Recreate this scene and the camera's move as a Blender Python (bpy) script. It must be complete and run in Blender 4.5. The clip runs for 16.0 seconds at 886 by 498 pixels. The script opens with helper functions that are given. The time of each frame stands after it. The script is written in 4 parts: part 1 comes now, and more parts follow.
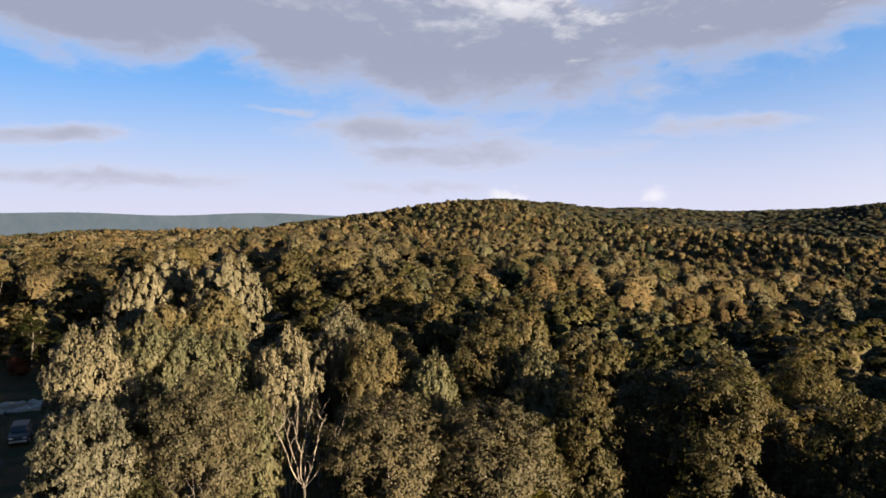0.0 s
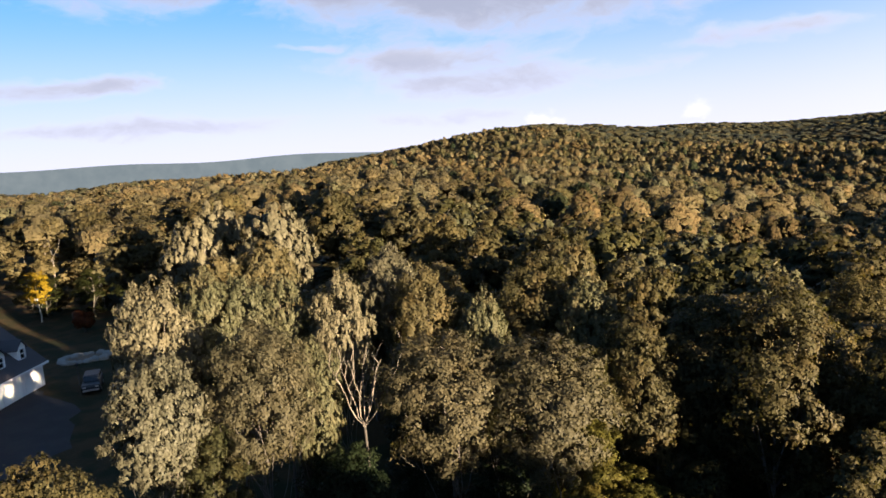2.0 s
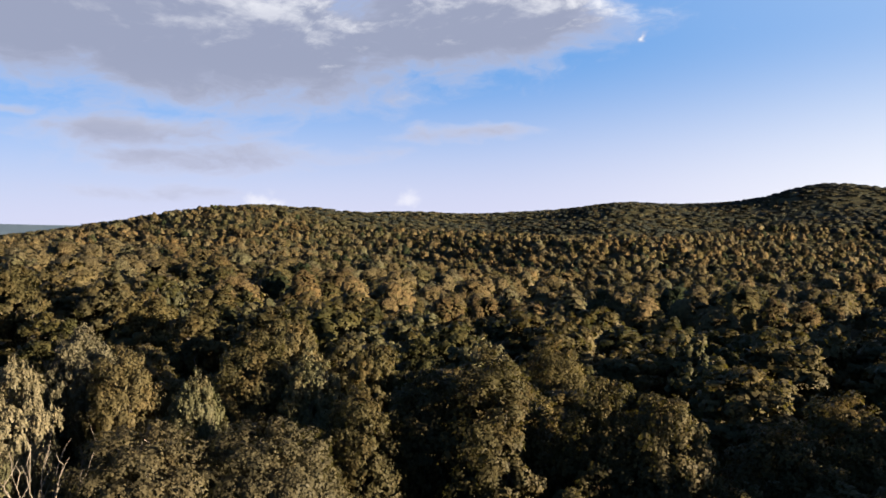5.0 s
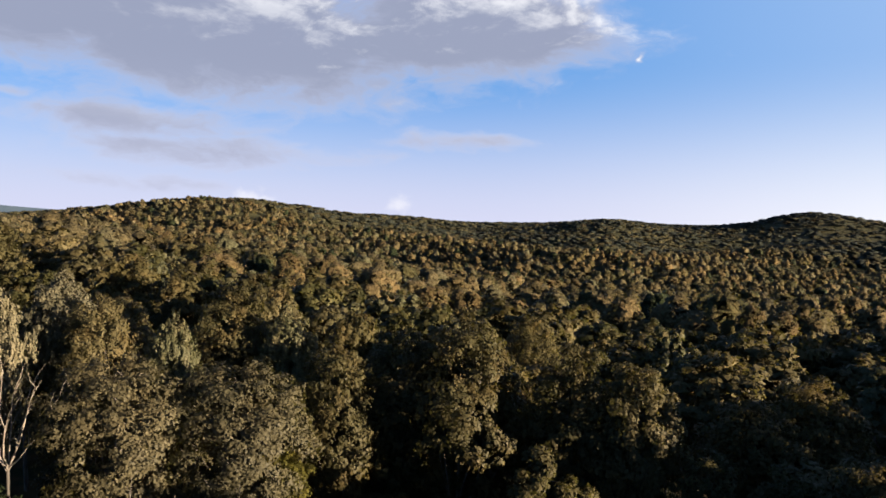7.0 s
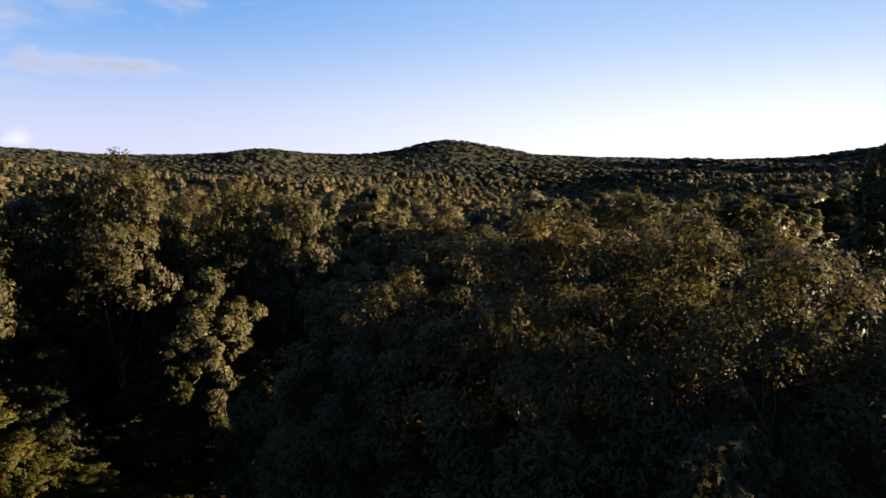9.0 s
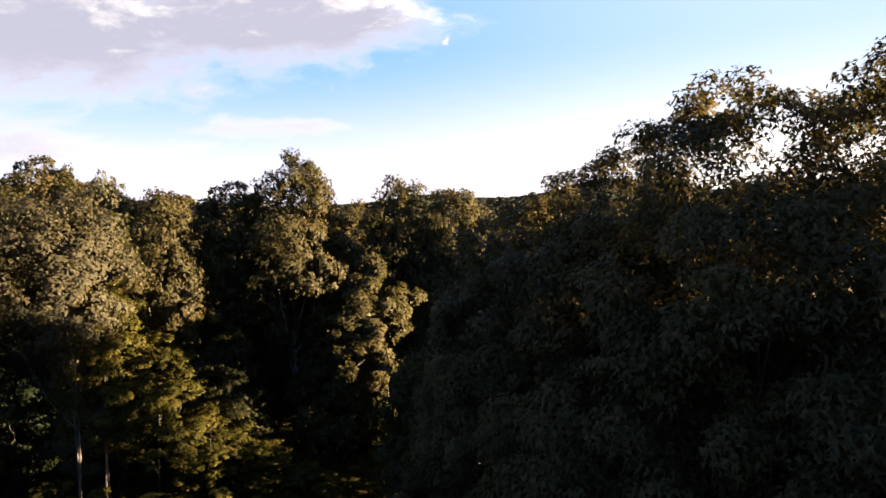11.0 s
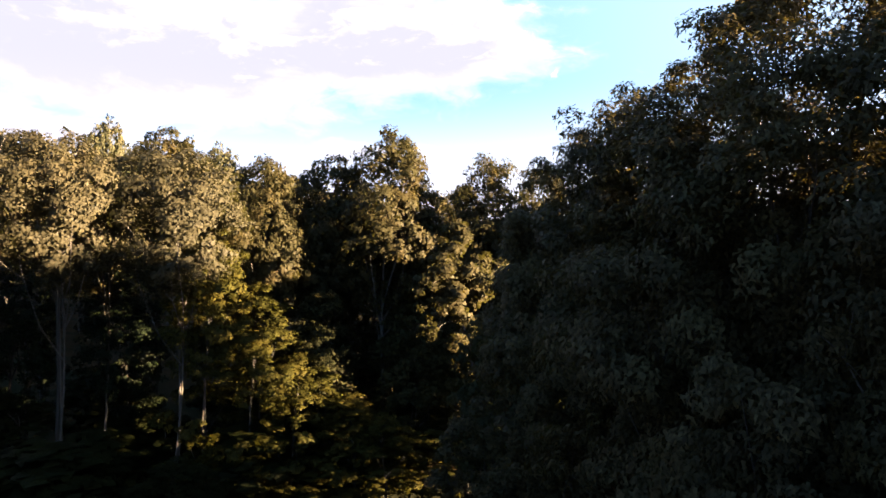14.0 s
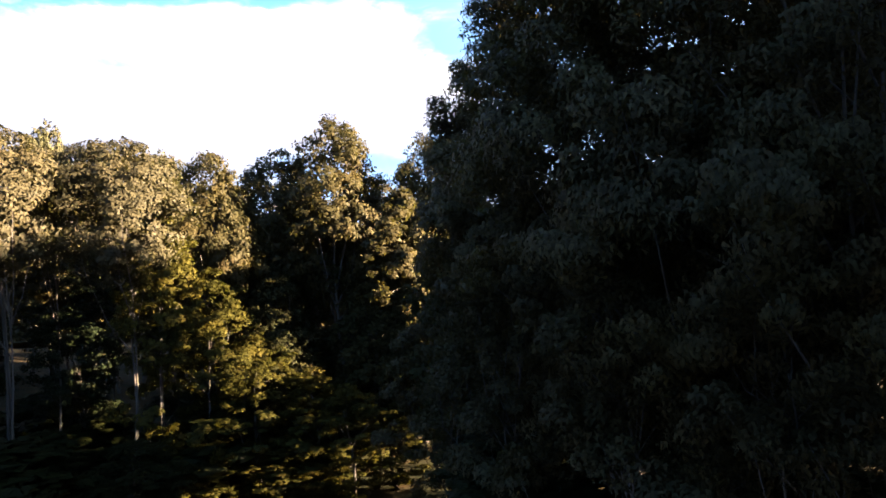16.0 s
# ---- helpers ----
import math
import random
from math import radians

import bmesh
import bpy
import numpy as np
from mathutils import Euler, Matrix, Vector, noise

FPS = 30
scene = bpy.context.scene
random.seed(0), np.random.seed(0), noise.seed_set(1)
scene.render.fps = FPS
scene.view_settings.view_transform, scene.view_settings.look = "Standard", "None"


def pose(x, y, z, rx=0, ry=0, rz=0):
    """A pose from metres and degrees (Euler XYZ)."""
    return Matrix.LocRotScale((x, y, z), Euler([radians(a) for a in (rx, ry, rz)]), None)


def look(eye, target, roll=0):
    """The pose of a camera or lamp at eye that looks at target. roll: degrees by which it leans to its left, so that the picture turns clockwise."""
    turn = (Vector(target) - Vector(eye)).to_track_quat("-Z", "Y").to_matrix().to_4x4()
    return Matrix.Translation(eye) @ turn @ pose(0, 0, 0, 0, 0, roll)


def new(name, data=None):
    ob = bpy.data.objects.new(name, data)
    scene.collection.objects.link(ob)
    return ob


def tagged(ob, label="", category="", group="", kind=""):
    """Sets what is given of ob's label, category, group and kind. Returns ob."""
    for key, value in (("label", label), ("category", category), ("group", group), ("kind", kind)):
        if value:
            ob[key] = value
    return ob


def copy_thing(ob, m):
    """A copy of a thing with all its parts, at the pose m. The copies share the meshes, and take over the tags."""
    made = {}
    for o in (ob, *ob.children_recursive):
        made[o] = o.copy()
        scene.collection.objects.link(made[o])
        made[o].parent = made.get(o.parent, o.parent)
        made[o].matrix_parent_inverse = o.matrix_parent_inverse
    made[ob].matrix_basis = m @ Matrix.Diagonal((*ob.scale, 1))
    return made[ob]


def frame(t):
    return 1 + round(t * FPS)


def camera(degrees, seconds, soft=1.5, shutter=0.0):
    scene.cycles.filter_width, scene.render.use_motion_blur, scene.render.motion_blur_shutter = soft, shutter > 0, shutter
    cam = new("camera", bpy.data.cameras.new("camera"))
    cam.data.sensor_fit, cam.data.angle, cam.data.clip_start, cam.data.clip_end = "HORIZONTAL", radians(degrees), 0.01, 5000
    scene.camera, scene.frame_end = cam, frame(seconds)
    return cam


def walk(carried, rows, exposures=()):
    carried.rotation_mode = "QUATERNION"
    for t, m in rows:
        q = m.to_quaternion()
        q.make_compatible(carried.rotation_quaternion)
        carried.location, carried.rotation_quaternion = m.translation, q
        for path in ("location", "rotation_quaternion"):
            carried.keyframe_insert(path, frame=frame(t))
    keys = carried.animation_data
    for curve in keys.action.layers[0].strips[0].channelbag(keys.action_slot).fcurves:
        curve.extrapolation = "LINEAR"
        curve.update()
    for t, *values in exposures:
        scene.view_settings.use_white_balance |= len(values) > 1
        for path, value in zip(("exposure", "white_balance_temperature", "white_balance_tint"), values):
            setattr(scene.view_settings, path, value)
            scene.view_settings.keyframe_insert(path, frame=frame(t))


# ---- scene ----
cam = camera(64.5, 16.0, soft=1.6)

# seconds, x, y, z, yaw, pitch, roll
PATH = [
    (0, 0.000, -0.000, 22.620, 0.01, -2.30, -0.63),
    (0.5, 0.187, -0.329, 22.832, 2.88, -5.05, 6.17),
    (1, 0.129, -0.495, 22.982, 2.30, -8.69, 6.28),
    (1.5, -0.025, -0.252, 23.049, 2.56, -8.03, 1.59),
    (2, -0.172, 0.119, 23.024, 3.58, -7.76, -4.26),
    (2.5, -0.167, 0.513, 23.082, -0.49, -5.63, -0.48),
    (3, -0.288, 0.933, 23.078, -4.02, -2.53, 0.45),
    (3.5, -0.360, 1.222, 23.084, -7.25, -1.07, -0.66),
    (4, -0.411, 1.356, 22.960, -11.73, 0.08, -3.54),
    (4.5, -0.435, 1.309, 22.911, -16.68, -1.11, -5.06),
    (5, -0.328, 0.934, 22.705, -19.43, -2.31, -1.78),
    (5.2, -0.305, 0.776, 22.622, -20.40, -2.12, 0.76),
    (7.3, -0.282, 0.396, 19.525, -20.68, -1.66, 1.88),
    (7.5, -0.225, 0.077, 18.904, -22.26, -1.98, 1.89),
    (8, -0.740, -0.733, 17.938, -33.34, -2.61, 3.81),
    (8.5, -0.995, -1.107, 16.705, -44.31, -5.08, 0.83),
    (9, -1.366, -1.308, 15.646, -47.73, -6.75, 0.24),
    (9.5, -1.267, -1.191, 14.680, -40.47, -6.37, -3.57),
    (9.7, -1.346, -1.176, 14.404, -36.60, -5.55, -5.09),
    (11.8, -1.184, -1.406, 12.178, -35.12, -2.67, -1.34),
    (12, -1.264, -1.454, 12.027, -35.79, -3.09, -1.74),
    (12.5, -1.298, -1.594, 11.587, -36.26, -2.04, -0.93),
    (13, -1.394, -1.866, 11.161, -35.62, -1.96, -0.64),
    (13.5, -1.371, -2.203, 10.667, -31.88, -1.69, 0.12),
    (14, -1.350, -2.548, 10.082, -26.80, -0.62, 1.03),
    (14.5, -0.918, -2.816, 9.009, -26.14, -1.29, 4.28),
    (15, -0.982, -3.147, 7.959, -28.08, -3.15, 3.20),
    (15.5, -0.488, -2.814, 6.853, -28.96, -3.46, -1.70),
    (16, -1.050, -3.415, 5.720, -29.94, 3.74, -4.65),
]


def aim(x, y, z, yaw, pitch, roll):
    a, b = radians(yaw), radians(pitch)
    ahead = Vector((-math.sin(a) * math.cos(b), math.cos(a) * math.cos(b), math.sin(b)))
    eye = Vector((x, y, z))
    return look(eye, eye + ahead, roll)


EXPOSURES = [(0.0, 3.05, 6500, 10), (0.5, 3.10, 6500, 10), (1.0, 3.25, 6500, 10), (1.5, 3.35, 6500, 10), (2.0, 3.40, 6500, 10),
             (2.5, 3.42, 6500, 10), (3.0, 3.37, 6400, 10), (3.5, 3.22, 6250, 10), (4.0, 3.05, 6250, 10), (5.0, 3.00, 6250, 10),
             (7.5, 3.00, 6250, 10), (9.0, 3.10, 6250, 10), (9.7, 3.30, 6815, 11), (11.0, 3.75, 7400, 14), (12.0, 4.11, 7900, 16),
             (14.5, 4.33, 7250, 15), (15.5, 4.65, 6950, 15), (16.0, 4.60, 6950, 15)]
walk(cam, [(row[0], aim(*row[1:])) for row in PATH], EXPOSURES)

# ---------------------------------------------------------------- light
SUN_AZIMUTH, SUN_HEIGHT = -132.0, 8.2   # azimuth counted to the left from +y
to_sun = Vector((-math.sin(radians(SUN_AZIMUTH)) * math.cos(radians(SUN_HEIGHT)),
                 math.cos(radians(SUN_AZIMUTH)) * math.cos(radians(SUN_HEIGHT)),
                 math.sin(radians(SUN_HEIGHT))))
sun_data = bpy.data.lights.new("sun", "SUN")
sun_data.energy, sun_data.angle, sun_data.color = 5.0, radians(0.6), (1.0, 0.77, 0.52)
sun = new("sun", sun_data)
sun.matrix_world = look((0, 0, 60), Vector((0, 0, 60)) - to_sun)

world = bpy.data.worlds.new("sky")
scene.world = world
world.use_nodes = True


class Net:
    """Short hand for node trees."""

    def __init__(self, tree):
        self.tree = tree
        tree.nodes.clear()

    def node(self, kind, **values):
        made = self.tree.nodes.new(kind)
        for key, value in values.items():
            setattr(made, key, value)
        return made

    def put(self, value, socket):
        if isinstance(value, bpy.types.NodeSocket):
            self.tree.links.new(value, socket)
        else:
            socket.default_value = value

    def math(self, operation, a, b=0.0, clamp=False):
        made = self.node("ShaderNodeMath", operation=operation, use_clamp=clamp)
        self.put(a, made.inputs[0])
        self.put(b, made.inputs[1])
        return made.outputs[0]

    def mix(self, factor, a, b, blend="MIX"):
        made = self.node("ShaderNodeMix", data_type="RGBA", blend_type=blend)
        self.put(factor, made.inputs[0])
        self.put(a, made.inputs[6])
        self.put(b, made.inputs[7])
        return made.outputs[2]

    def noise(self, vector, scale, detail=4.0, rough=0.55, colour=False):
        made = self.node("ShaderNodeTexNoise")
        if vector is not None:
            self.put(vector, made.inputs["Vector"])
        made.inputs["Scale"].default_value = scale
        made.inputs["Detail"].default_value = detail
        made.inputs["Roughness"].default_value = rough
        return made.outputs[1 if colour else 0]

    def span(self, value, lo, hi, a=0.0, b=1.0, smooth=True):
        made = self.node("ShaderNodeMapRange", interpolation_type="SMOOTHSTEP" if smooth else "LINEAR")
        for n, v in enumerate((value, lo, hi, a, b)):
            self.put(v, made.inputs[n])
        return made.outputs[0]

    def join(self, x, y, z):
        made = self.node("ShaderNodeCombineXYZ")
        for n, v in enumerate((x, y, z)):
            self.put(v, made.inputs[n])
        return made.outputs[0]


# cloud banks: azimuth to the right, height, half width, half height (degrees), weight
CLOUDS = [
    (-25, 17.6, 14, 4.6, 1.25), (-10, 16.0, 12, 4.6, 1.1), (3, 14.6, 19, 5.6, 1.0), (22, 15.6, 13.5, 4.3, 1.0), (12, 20.6, 18, 3.0, 1.0), (-22, 26, 26, 6, 1.0), (12, 27, 14, 4, 0.9),
    (10, 10.2, 12, 1.5, 0.58), (-2, 7.5, 11, 2.0, 0.70), (3, 5.6, 15, 1.6, 0.62), (20.5, 7.0, 7.5, 1.1, 0.64), (-13, 8.9, 4, 0.5, 0.55), (-31, 6.6, 9, 1.2, 0.72),
    (-26, 3.2, 17, 1.0, 0.62), (-3, 2.9, 11, 0.8, 0.56), (35.3, 13.4, 0.7, 0.5, 0.62),
]
# clear gaps within the banks
GAPS = [(6.2, 18.8, 3.8, 1.3, 0.16), (6, 24.4, 9, 1.3, 0.3)]
# small bright heads of cloud on the skyline
HEADS = [(16.8, 1.9, 0.9, 0.8), (4.9, 2.0, 1.4, 0.8), (5.9, 1.7, 1.1, 0.6)]


def build_sky():
    net = Net(world.node_tree)
    way = net.node("ShaderNodeTexCoord").outputs["Generated"]
    split = net.node("ShaderNodeSeparateXYZ")
    net.put(way, split.inputs[0])
    azimuth = net.math("MULTIPLY", net.math("ARCTAN2", split.outputs[0], split.outputs[1]), 57.2958)
    height = net.math("MULTIPLY", net.math("ARCSINE", split.outputs[2]), 57.2958)

    def bell(u, v, cu, cv, ru, rv):
        a = net.math("DIVIDE", net.math("SUBTRACT", u, cu), ru)
        b = net.math("DIVIDE", net.math("SUBTRACT", v, cv), rv)
        d = net.math("ADD", net.math("MULTIPLY", a, a), net.math("MULTIPLY", b, b))
        return net.math("POWER", 2.718, net.math("MULTIPLY", d, -0.8))

    def density(du, dv):
        u, v = net.math("ADD", azimuth, du), net.math("ADD", height, dv)
        bend = net.noise(net.join(net.math("MULTIPLY", u, 0.11), net.math("MULTIPLY", v, 0.25), 4.0), 1.0, 4.0, 0.55, True)
        warp = net.node("ShaderNodeSeparateColor")
        net.put(bend, warp.inputs[0])
        u = net.math("ADD", u, net.math("MULTIPLY", net.math("SUBTRACT", warp.outputs[0], 0.5), 9.0))
        v = net.math("ADD", v, net.math("MULTIPLY", net.math("SUBTRACT", warp.outputs[1], 0.5), 3.2))
        flat = net.join(net.math("MULTIPLY", u, 0.055), net.math("MULTIPLY", v, 0.13), 0.3)
        billow = net.math("SUBTRACT", net.noise(flat, 2.6, 8.0, 0.62), 0.5)
        puff = net.math("SUBTRACT", net.noise(net.join(net.math("MULTIPLY", u, 0.1), net.math("MULTIPLY", v, 0.14), 1.7), 4.5, 6.0, 0.6), 0.5)
        total = net.math("ADD", net.math("MULTIPLY", billow, 0.8), net.math("MULTIPLY", puff, 0.25))
        bank = None
        for cu, cv, ru, rv, weight in CLOUDS:
            one = net.math("MULTIPLY", bell(u, v, cu, cv, ru, rv), weight)
            bank = one if bank is None else net.math("MAXIMUM", bank, one)
        for cu, cv, ru, rv, weight in GAPS:
            bank = net.math("SUBTRACT", bank, net.math("MULTIPLY", bell(u, v, cu, cv, ru, rv), weight))
        return net.math("ADD", bank, total)

    here = density(0.0, 0.0)
    sunward = density(0.7, 0.9)
    cover = net.span(here, 0.28, 0.70)
    lit = net.span(net.math("SUBTRACT", here, sunward), 0.02, 0.32)
    thick = net.span(here, 0.36, 0.78)
    grey = net.mix(thick, (0.36, 0.367, 0.445, 1), (0.208, 0.220, 0.284, 1))
    lit = net.math("MULTIPLY", lit, net.span(height, 7.0, 13.0, 0.08, 1.0))
    lit = net.math("MULTIPLY", lit, net.span(here, 0.6, 1.05, 1.0, 0.55))
    cloud = net.mix(net.math("MULTIPLY", lit, net.span(azimuth, -18.0, 14.0, 0.35, 1.0)), grey, (0.64, 0.62, 0.61, 1))

    air = net.node("ShaderNodeTexSky", sky_type="NISHITA", sun_disc=False)
    air.sun_elevation, air.sun_rotation = radians(SUN_HEIGHT), radians(-SUN_AZIMUTH)
    air.air_density, air.dust_density, air.ozone_density = 1.0, 0.4, 2.5
    clear = net.mix(1.0, air.outputs[0], (0.058, 0.082, 0.115, 1), "MULTIPLY")
    clear = net.mix(0.65, clear, (0.085, 0.240, 0.52, 1))
    clear = net.mix(net.span(azimuth, 14.0, 70.0), clear, (0.22, 0.322, 0.50, 1))
    clear = net.mix(net.span(height, 20.0, 70.0), clear, (0.028, 0.066, 0.150, 1))
    haze = net.span(height, -1.0, 13.5, 1.0, 0.0)
    bright = net.span(azimuth, 20.0, 80.0)
    pale = net.mix(bright, (0.42, 0.42, 0.52, 1), (0.68, 0.66, 0.62, 1))
    sky = net.mix(haze, clear, pale)
    cloud = net.mix(net.math("MULTIPLY", haze, 0.45), cloud, pale)
    blend = net.mix(net.math("MULTIPLY", cover, 0.95), sky, cloud)
    heads = None
    for spot in HEADS:
        one = bell(azimuth, height, *spot)
        heads = one if heads is None else net.math("MAXIMUM", heads, one)
    ragged = net.noise(net.join(net.math("MULTIPLY", azimuth, 0.5), net.math("MULTIPLY", height, 0.6), 0.0), 1.6, 5.0)
    heads = net.span(net.math("ADD", heads, net.math("MULTIPLY", net.math("SUBTRACT", ragged, 0.5), 1.6)), 0.35, 1.1)
    blend = net.mix(net.math("MULTIPLY", heads, 0.55), blend, (0.60, 0.575, 0.58, 1))
    back = net.node("ShaderNodeBackground")
    net.put(blend, back.inputs[0])
    back.inputs[1].default_value = 0.215
    net.tree.links.new(back.outputs[0], net.node("ShaderNodeOutputWorld").inputs[0])


build_sky()


# ---------------------------------------------------------------- materials
def material(name):
    made = bpy.data.materials.new(name)
    made.use_nodes = True
    return made, Net(made.node_tree)


def finish(net, shader):
    net.tree.links.new(shader, net.node("ShaderNodeOutputMaterial").inputs[0])


def principled(net, colour, rough=0.7, metal=0.0, bump=None, strength=0.4, distance=0.02):
    made = net.node("ShaderNodeBsdfPrincipled")
    net.put(colour, made.inputs["Base Color"])
    net.put(rough, made.inputs["Roughness"])
    net.put(metal, made.inputs["Metallic"])
    if bump is not None:
        relief = net.node("ShaderNodeBump")
        relief.inputs["Strength"].default_value = strength
        relief.inputs["Distance"].default_value = distance
        net.put(bump, relief.inputs["Height"])
        net.put(relief.outputs[0], made.inputs["Normal"])
    return made.outputs[0]


def leaf_material(name, light, dark, turn, glow=0.35, rough=0.5, gloss=0.06):
    """Leaves: two tones by island, a third by tree, and light that passes through."""
    made, net = material(name)
    geo = net.node("ShaderNodeNewGeometry")
    info = net.node("ShaderNodeObjectInfo")
    place = net.node("ShaderNodeTexCoord").outputs["Object"]
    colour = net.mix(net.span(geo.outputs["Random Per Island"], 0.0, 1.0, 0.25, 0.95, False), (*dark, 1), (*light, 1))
    patch = net.span(net.noise(place, 0.55, 3.0), 0.45, 0.7)
    colour = net.mix(net.math("MULTIPLY", patch, 0.6), colour, (*turn, 1))
    tree = net.mix(info.outputs["Random"], (0.78, 0.80, 0.82, 1), (1.20, 1.14, 1.08, 1))
    colour = net.mix(1.0, colour, tree, "MULTIPLY")
    fleck = net.noise(place, 11.0, 3.0, 0.6)
    colour = net.mix(1.0, colour, net.mix(net.span(fleck, 0.34, 0.66), (0.76, 0.76, 0.75, 1), (1.2, 1.2, 1.17, 1)), "MULTIPLY")
    front = principled(net, colour, rough, bump=net.noise(place, 7.0, 2.0), strength=0.4, distance=0.1)
    front.node.inputs["Specular IOR Level"].default_value = gloss
    through_light = net.node("ShaderNodeBsdfTranslucent")
    net.put(net.mix(1.0, colour, (1.1, 1.15, 0.55, 1), "MULTIPLY"), through_light.inputs[0])
    both = net.node("ShaderNodeMixShader")
    both.inputs[0].default_value = glow
    net.tree.links.new(front, both.inputs[1])
    net.tree.links.new(through_light.outputs[0], both.inputs[2])
    finish(net, both.outputs[0])
    return made


def bark_material(name, light, dark, scale=6.0):
    made, net = material(name)
    place = net.node("ShaderNodeTexCoord").outputs["Object"]
    stretch = net.node("ShaderNodeMapping")
    stretch.inputs["Scale"].default_value = (1, 1, 0.25)
    net.put(place, stretch.inputs[0])
    grain = net.noise(stretch.outputs[0], scale, 6.0, 0.65)
    colour = net.mix(net.span(grain, 0.35, 0.65), (*dark, 1), (*light, 1))
    finish(net, principled(net, colour, 0.9, bump=grain, strength=0.7))
    return made


OAK = leaf_material("oak_leaves", (0.0536, 0.0471, 0.0218), (0.0212, 0.0216, 0.0107), (0.0578, 0.0422, 0.0179))
MAPLE = leaf_material("maple_leaves", (0.0441, 0.0433, 0.0194), (0.0170, 0.0200, 0.0092), (0.0536, 0.0438, 0.0163))
PALE = leaf_material("pale_leaves", (0.0800, 0.0745, 0.0495), (0.0340, 0.0345, 0.0225), (0.0730, 0.0660, 0.0420), 0.22, 0.45)
GREY = leaf_material("grey_green_leaves", (0.0639, 0.0639, 0.0363), (0.0297, 0.0333, 0.0177), (0.0725, 0.0620, 0.0343), 0.25, 0.45)
THIN = leaf_material("thinning_brown_leaves", (0.0640, 0.0575, 0.0345), (0.0250, 0.0240, 0.0145), (0.0620, 0.0515, 0.0280))
GOLD = leaf_material("gold_green_leaves", (0.0698, 0.0604, 0.0300), (0.0326, 0.0314, 0.0173), (0.0755, 0.0566, 0.0246))
FRESH = leaf_material("fresh_green_leaves", (0.0590, 0.0560, 0.0140), (0.0140, 0.0155, 0.0046), (0.0740, 0.0590, 0.0150), 0.40)
YELLOW = leaf_material("yellow_leaves", (0.1578, 0.1135, 0.0096), (0.0947, 0.0692, 0.0061), (0.1419, 0.0947, 0.0096))
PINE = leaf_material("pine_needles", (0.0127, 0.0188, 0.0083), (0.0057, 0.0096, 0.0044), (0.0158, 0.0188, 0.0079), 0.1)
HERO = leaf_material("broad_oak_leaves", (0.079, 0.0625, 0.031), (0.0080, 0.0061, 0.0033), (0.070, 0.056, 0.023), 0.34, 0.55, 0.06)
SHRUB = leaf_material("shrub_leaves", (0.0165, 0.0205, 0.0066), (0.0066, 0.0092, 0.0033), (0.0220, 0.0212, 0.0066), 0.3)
CRIMSON = leaf_material("red_leaves", (0.30, 0.022, 0.014), (0.13, 0.010, 0.008), (0.26, 0.030, 0.012), 0.3)
RUST = leaf_material("rust_leaves", (0.1074, 0.0315, 0.0127), (0.0535, 0.0188, 0.0096), (0.0947, 0.0315, 0.0096))


def far_leaf_material(name, light, dark, turn, fine=0.7, relief=1.8, crown=0.0):
    """Leaves of far crowns: tones that change crown by crown and drift over the hills."""
    made, net = material(name)
    geo = net.node("ShaderNodeNewGeometry")
    place = net.node("ShaderNodeTexCoord").outputs["Object"]
    tone = geo.outputs["Random Per Island"]
    if crown:
        tone = net.math("ADD", net.math("MULTIPLY", tone, 0.15), net.math("MULTIPLY", net.span(net.noise(place, crown, 2.0), 0.25, 0.75), 0.8))
    colour = net.mix(tone, (*dark, 1), (*light, 1))
    colour = net.mix(net.math("MULTIPLY", net.span(net.noise(place, 0.012, 4.0, 0.6), 0.42, 0.62), 0.7), colour, (*turn, 1))
    clump = net.noise(place, fine, 4.0, 0.7)
    tone = net.span(clump, 0.3, 0.7, 0.72, 1.28)
    colour = net.mix(1.0, colour, net.join(tone, tone, tone), "MULTIPLY")
    front = principled(net, colour, 0.9, bump=clump, strength=1.0, distance=relief)
    front.node.inputs["Specular IOR Level"].default_value = 0.05
    finish(net, front)
    return made


# FAR and the darker tone are blued: distance haze put into leaf colour
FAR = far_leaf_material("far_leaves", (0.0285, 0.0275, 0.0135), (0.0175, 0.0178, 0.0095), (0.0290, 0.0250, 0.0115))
FAR_HAZED = far_leaf_material("far_hazed_leaves", (0.0130, 0.0158, 0.0120), (0.0090, 0.0112, 0.0092), (0.0145, 0.0158, 0.0112))
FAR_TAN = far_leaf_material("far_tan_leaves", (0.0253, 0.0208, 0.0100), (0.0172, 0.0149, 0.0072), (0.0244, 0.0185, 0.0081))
MID = [far_leaf_material("mid_" + name, *tones, 1.5, 0.7, 0.16) for name, tones in (
    ("oak", ((0.0518, 0.0420, 0.0195), (0.0216, 0.0200, 0.0100), (0.0562, 0.0380, 0.0160))),
    ("maple", ((0.0432, 0.0390, 0.0175), (0.0167, 0.0180, 0.0084), (0.0518, 0.0395, 0.0148))),
    ("grey", ((0.0621, 0.0575, 0.0327), (0.0288, 0.0300, 0.0160), (0.0702, 0.0560, 0.0310))),
    ("gold", ((0.0678, 0.0543, 0.0270), (0.0316, 0.0283, 0.0156), (0.0734, 0.0510, 0.0220))),
    ("pine", ((0.0130, 0.0175, 0.0078), (0.0059, 0.0090, 0.0042), (0.0162, 0.0178, 0.0075))),
    ("thin", ((0.0635, 0.0535, 0.0275), (0.0292, 0.0258, 0.0137), (0.0597, 0.0465, 0.0213))))]
BARK = bark_material("grey_bark", (0.070, 0.060, 0.050), (0.026, 0.022, 0.019))
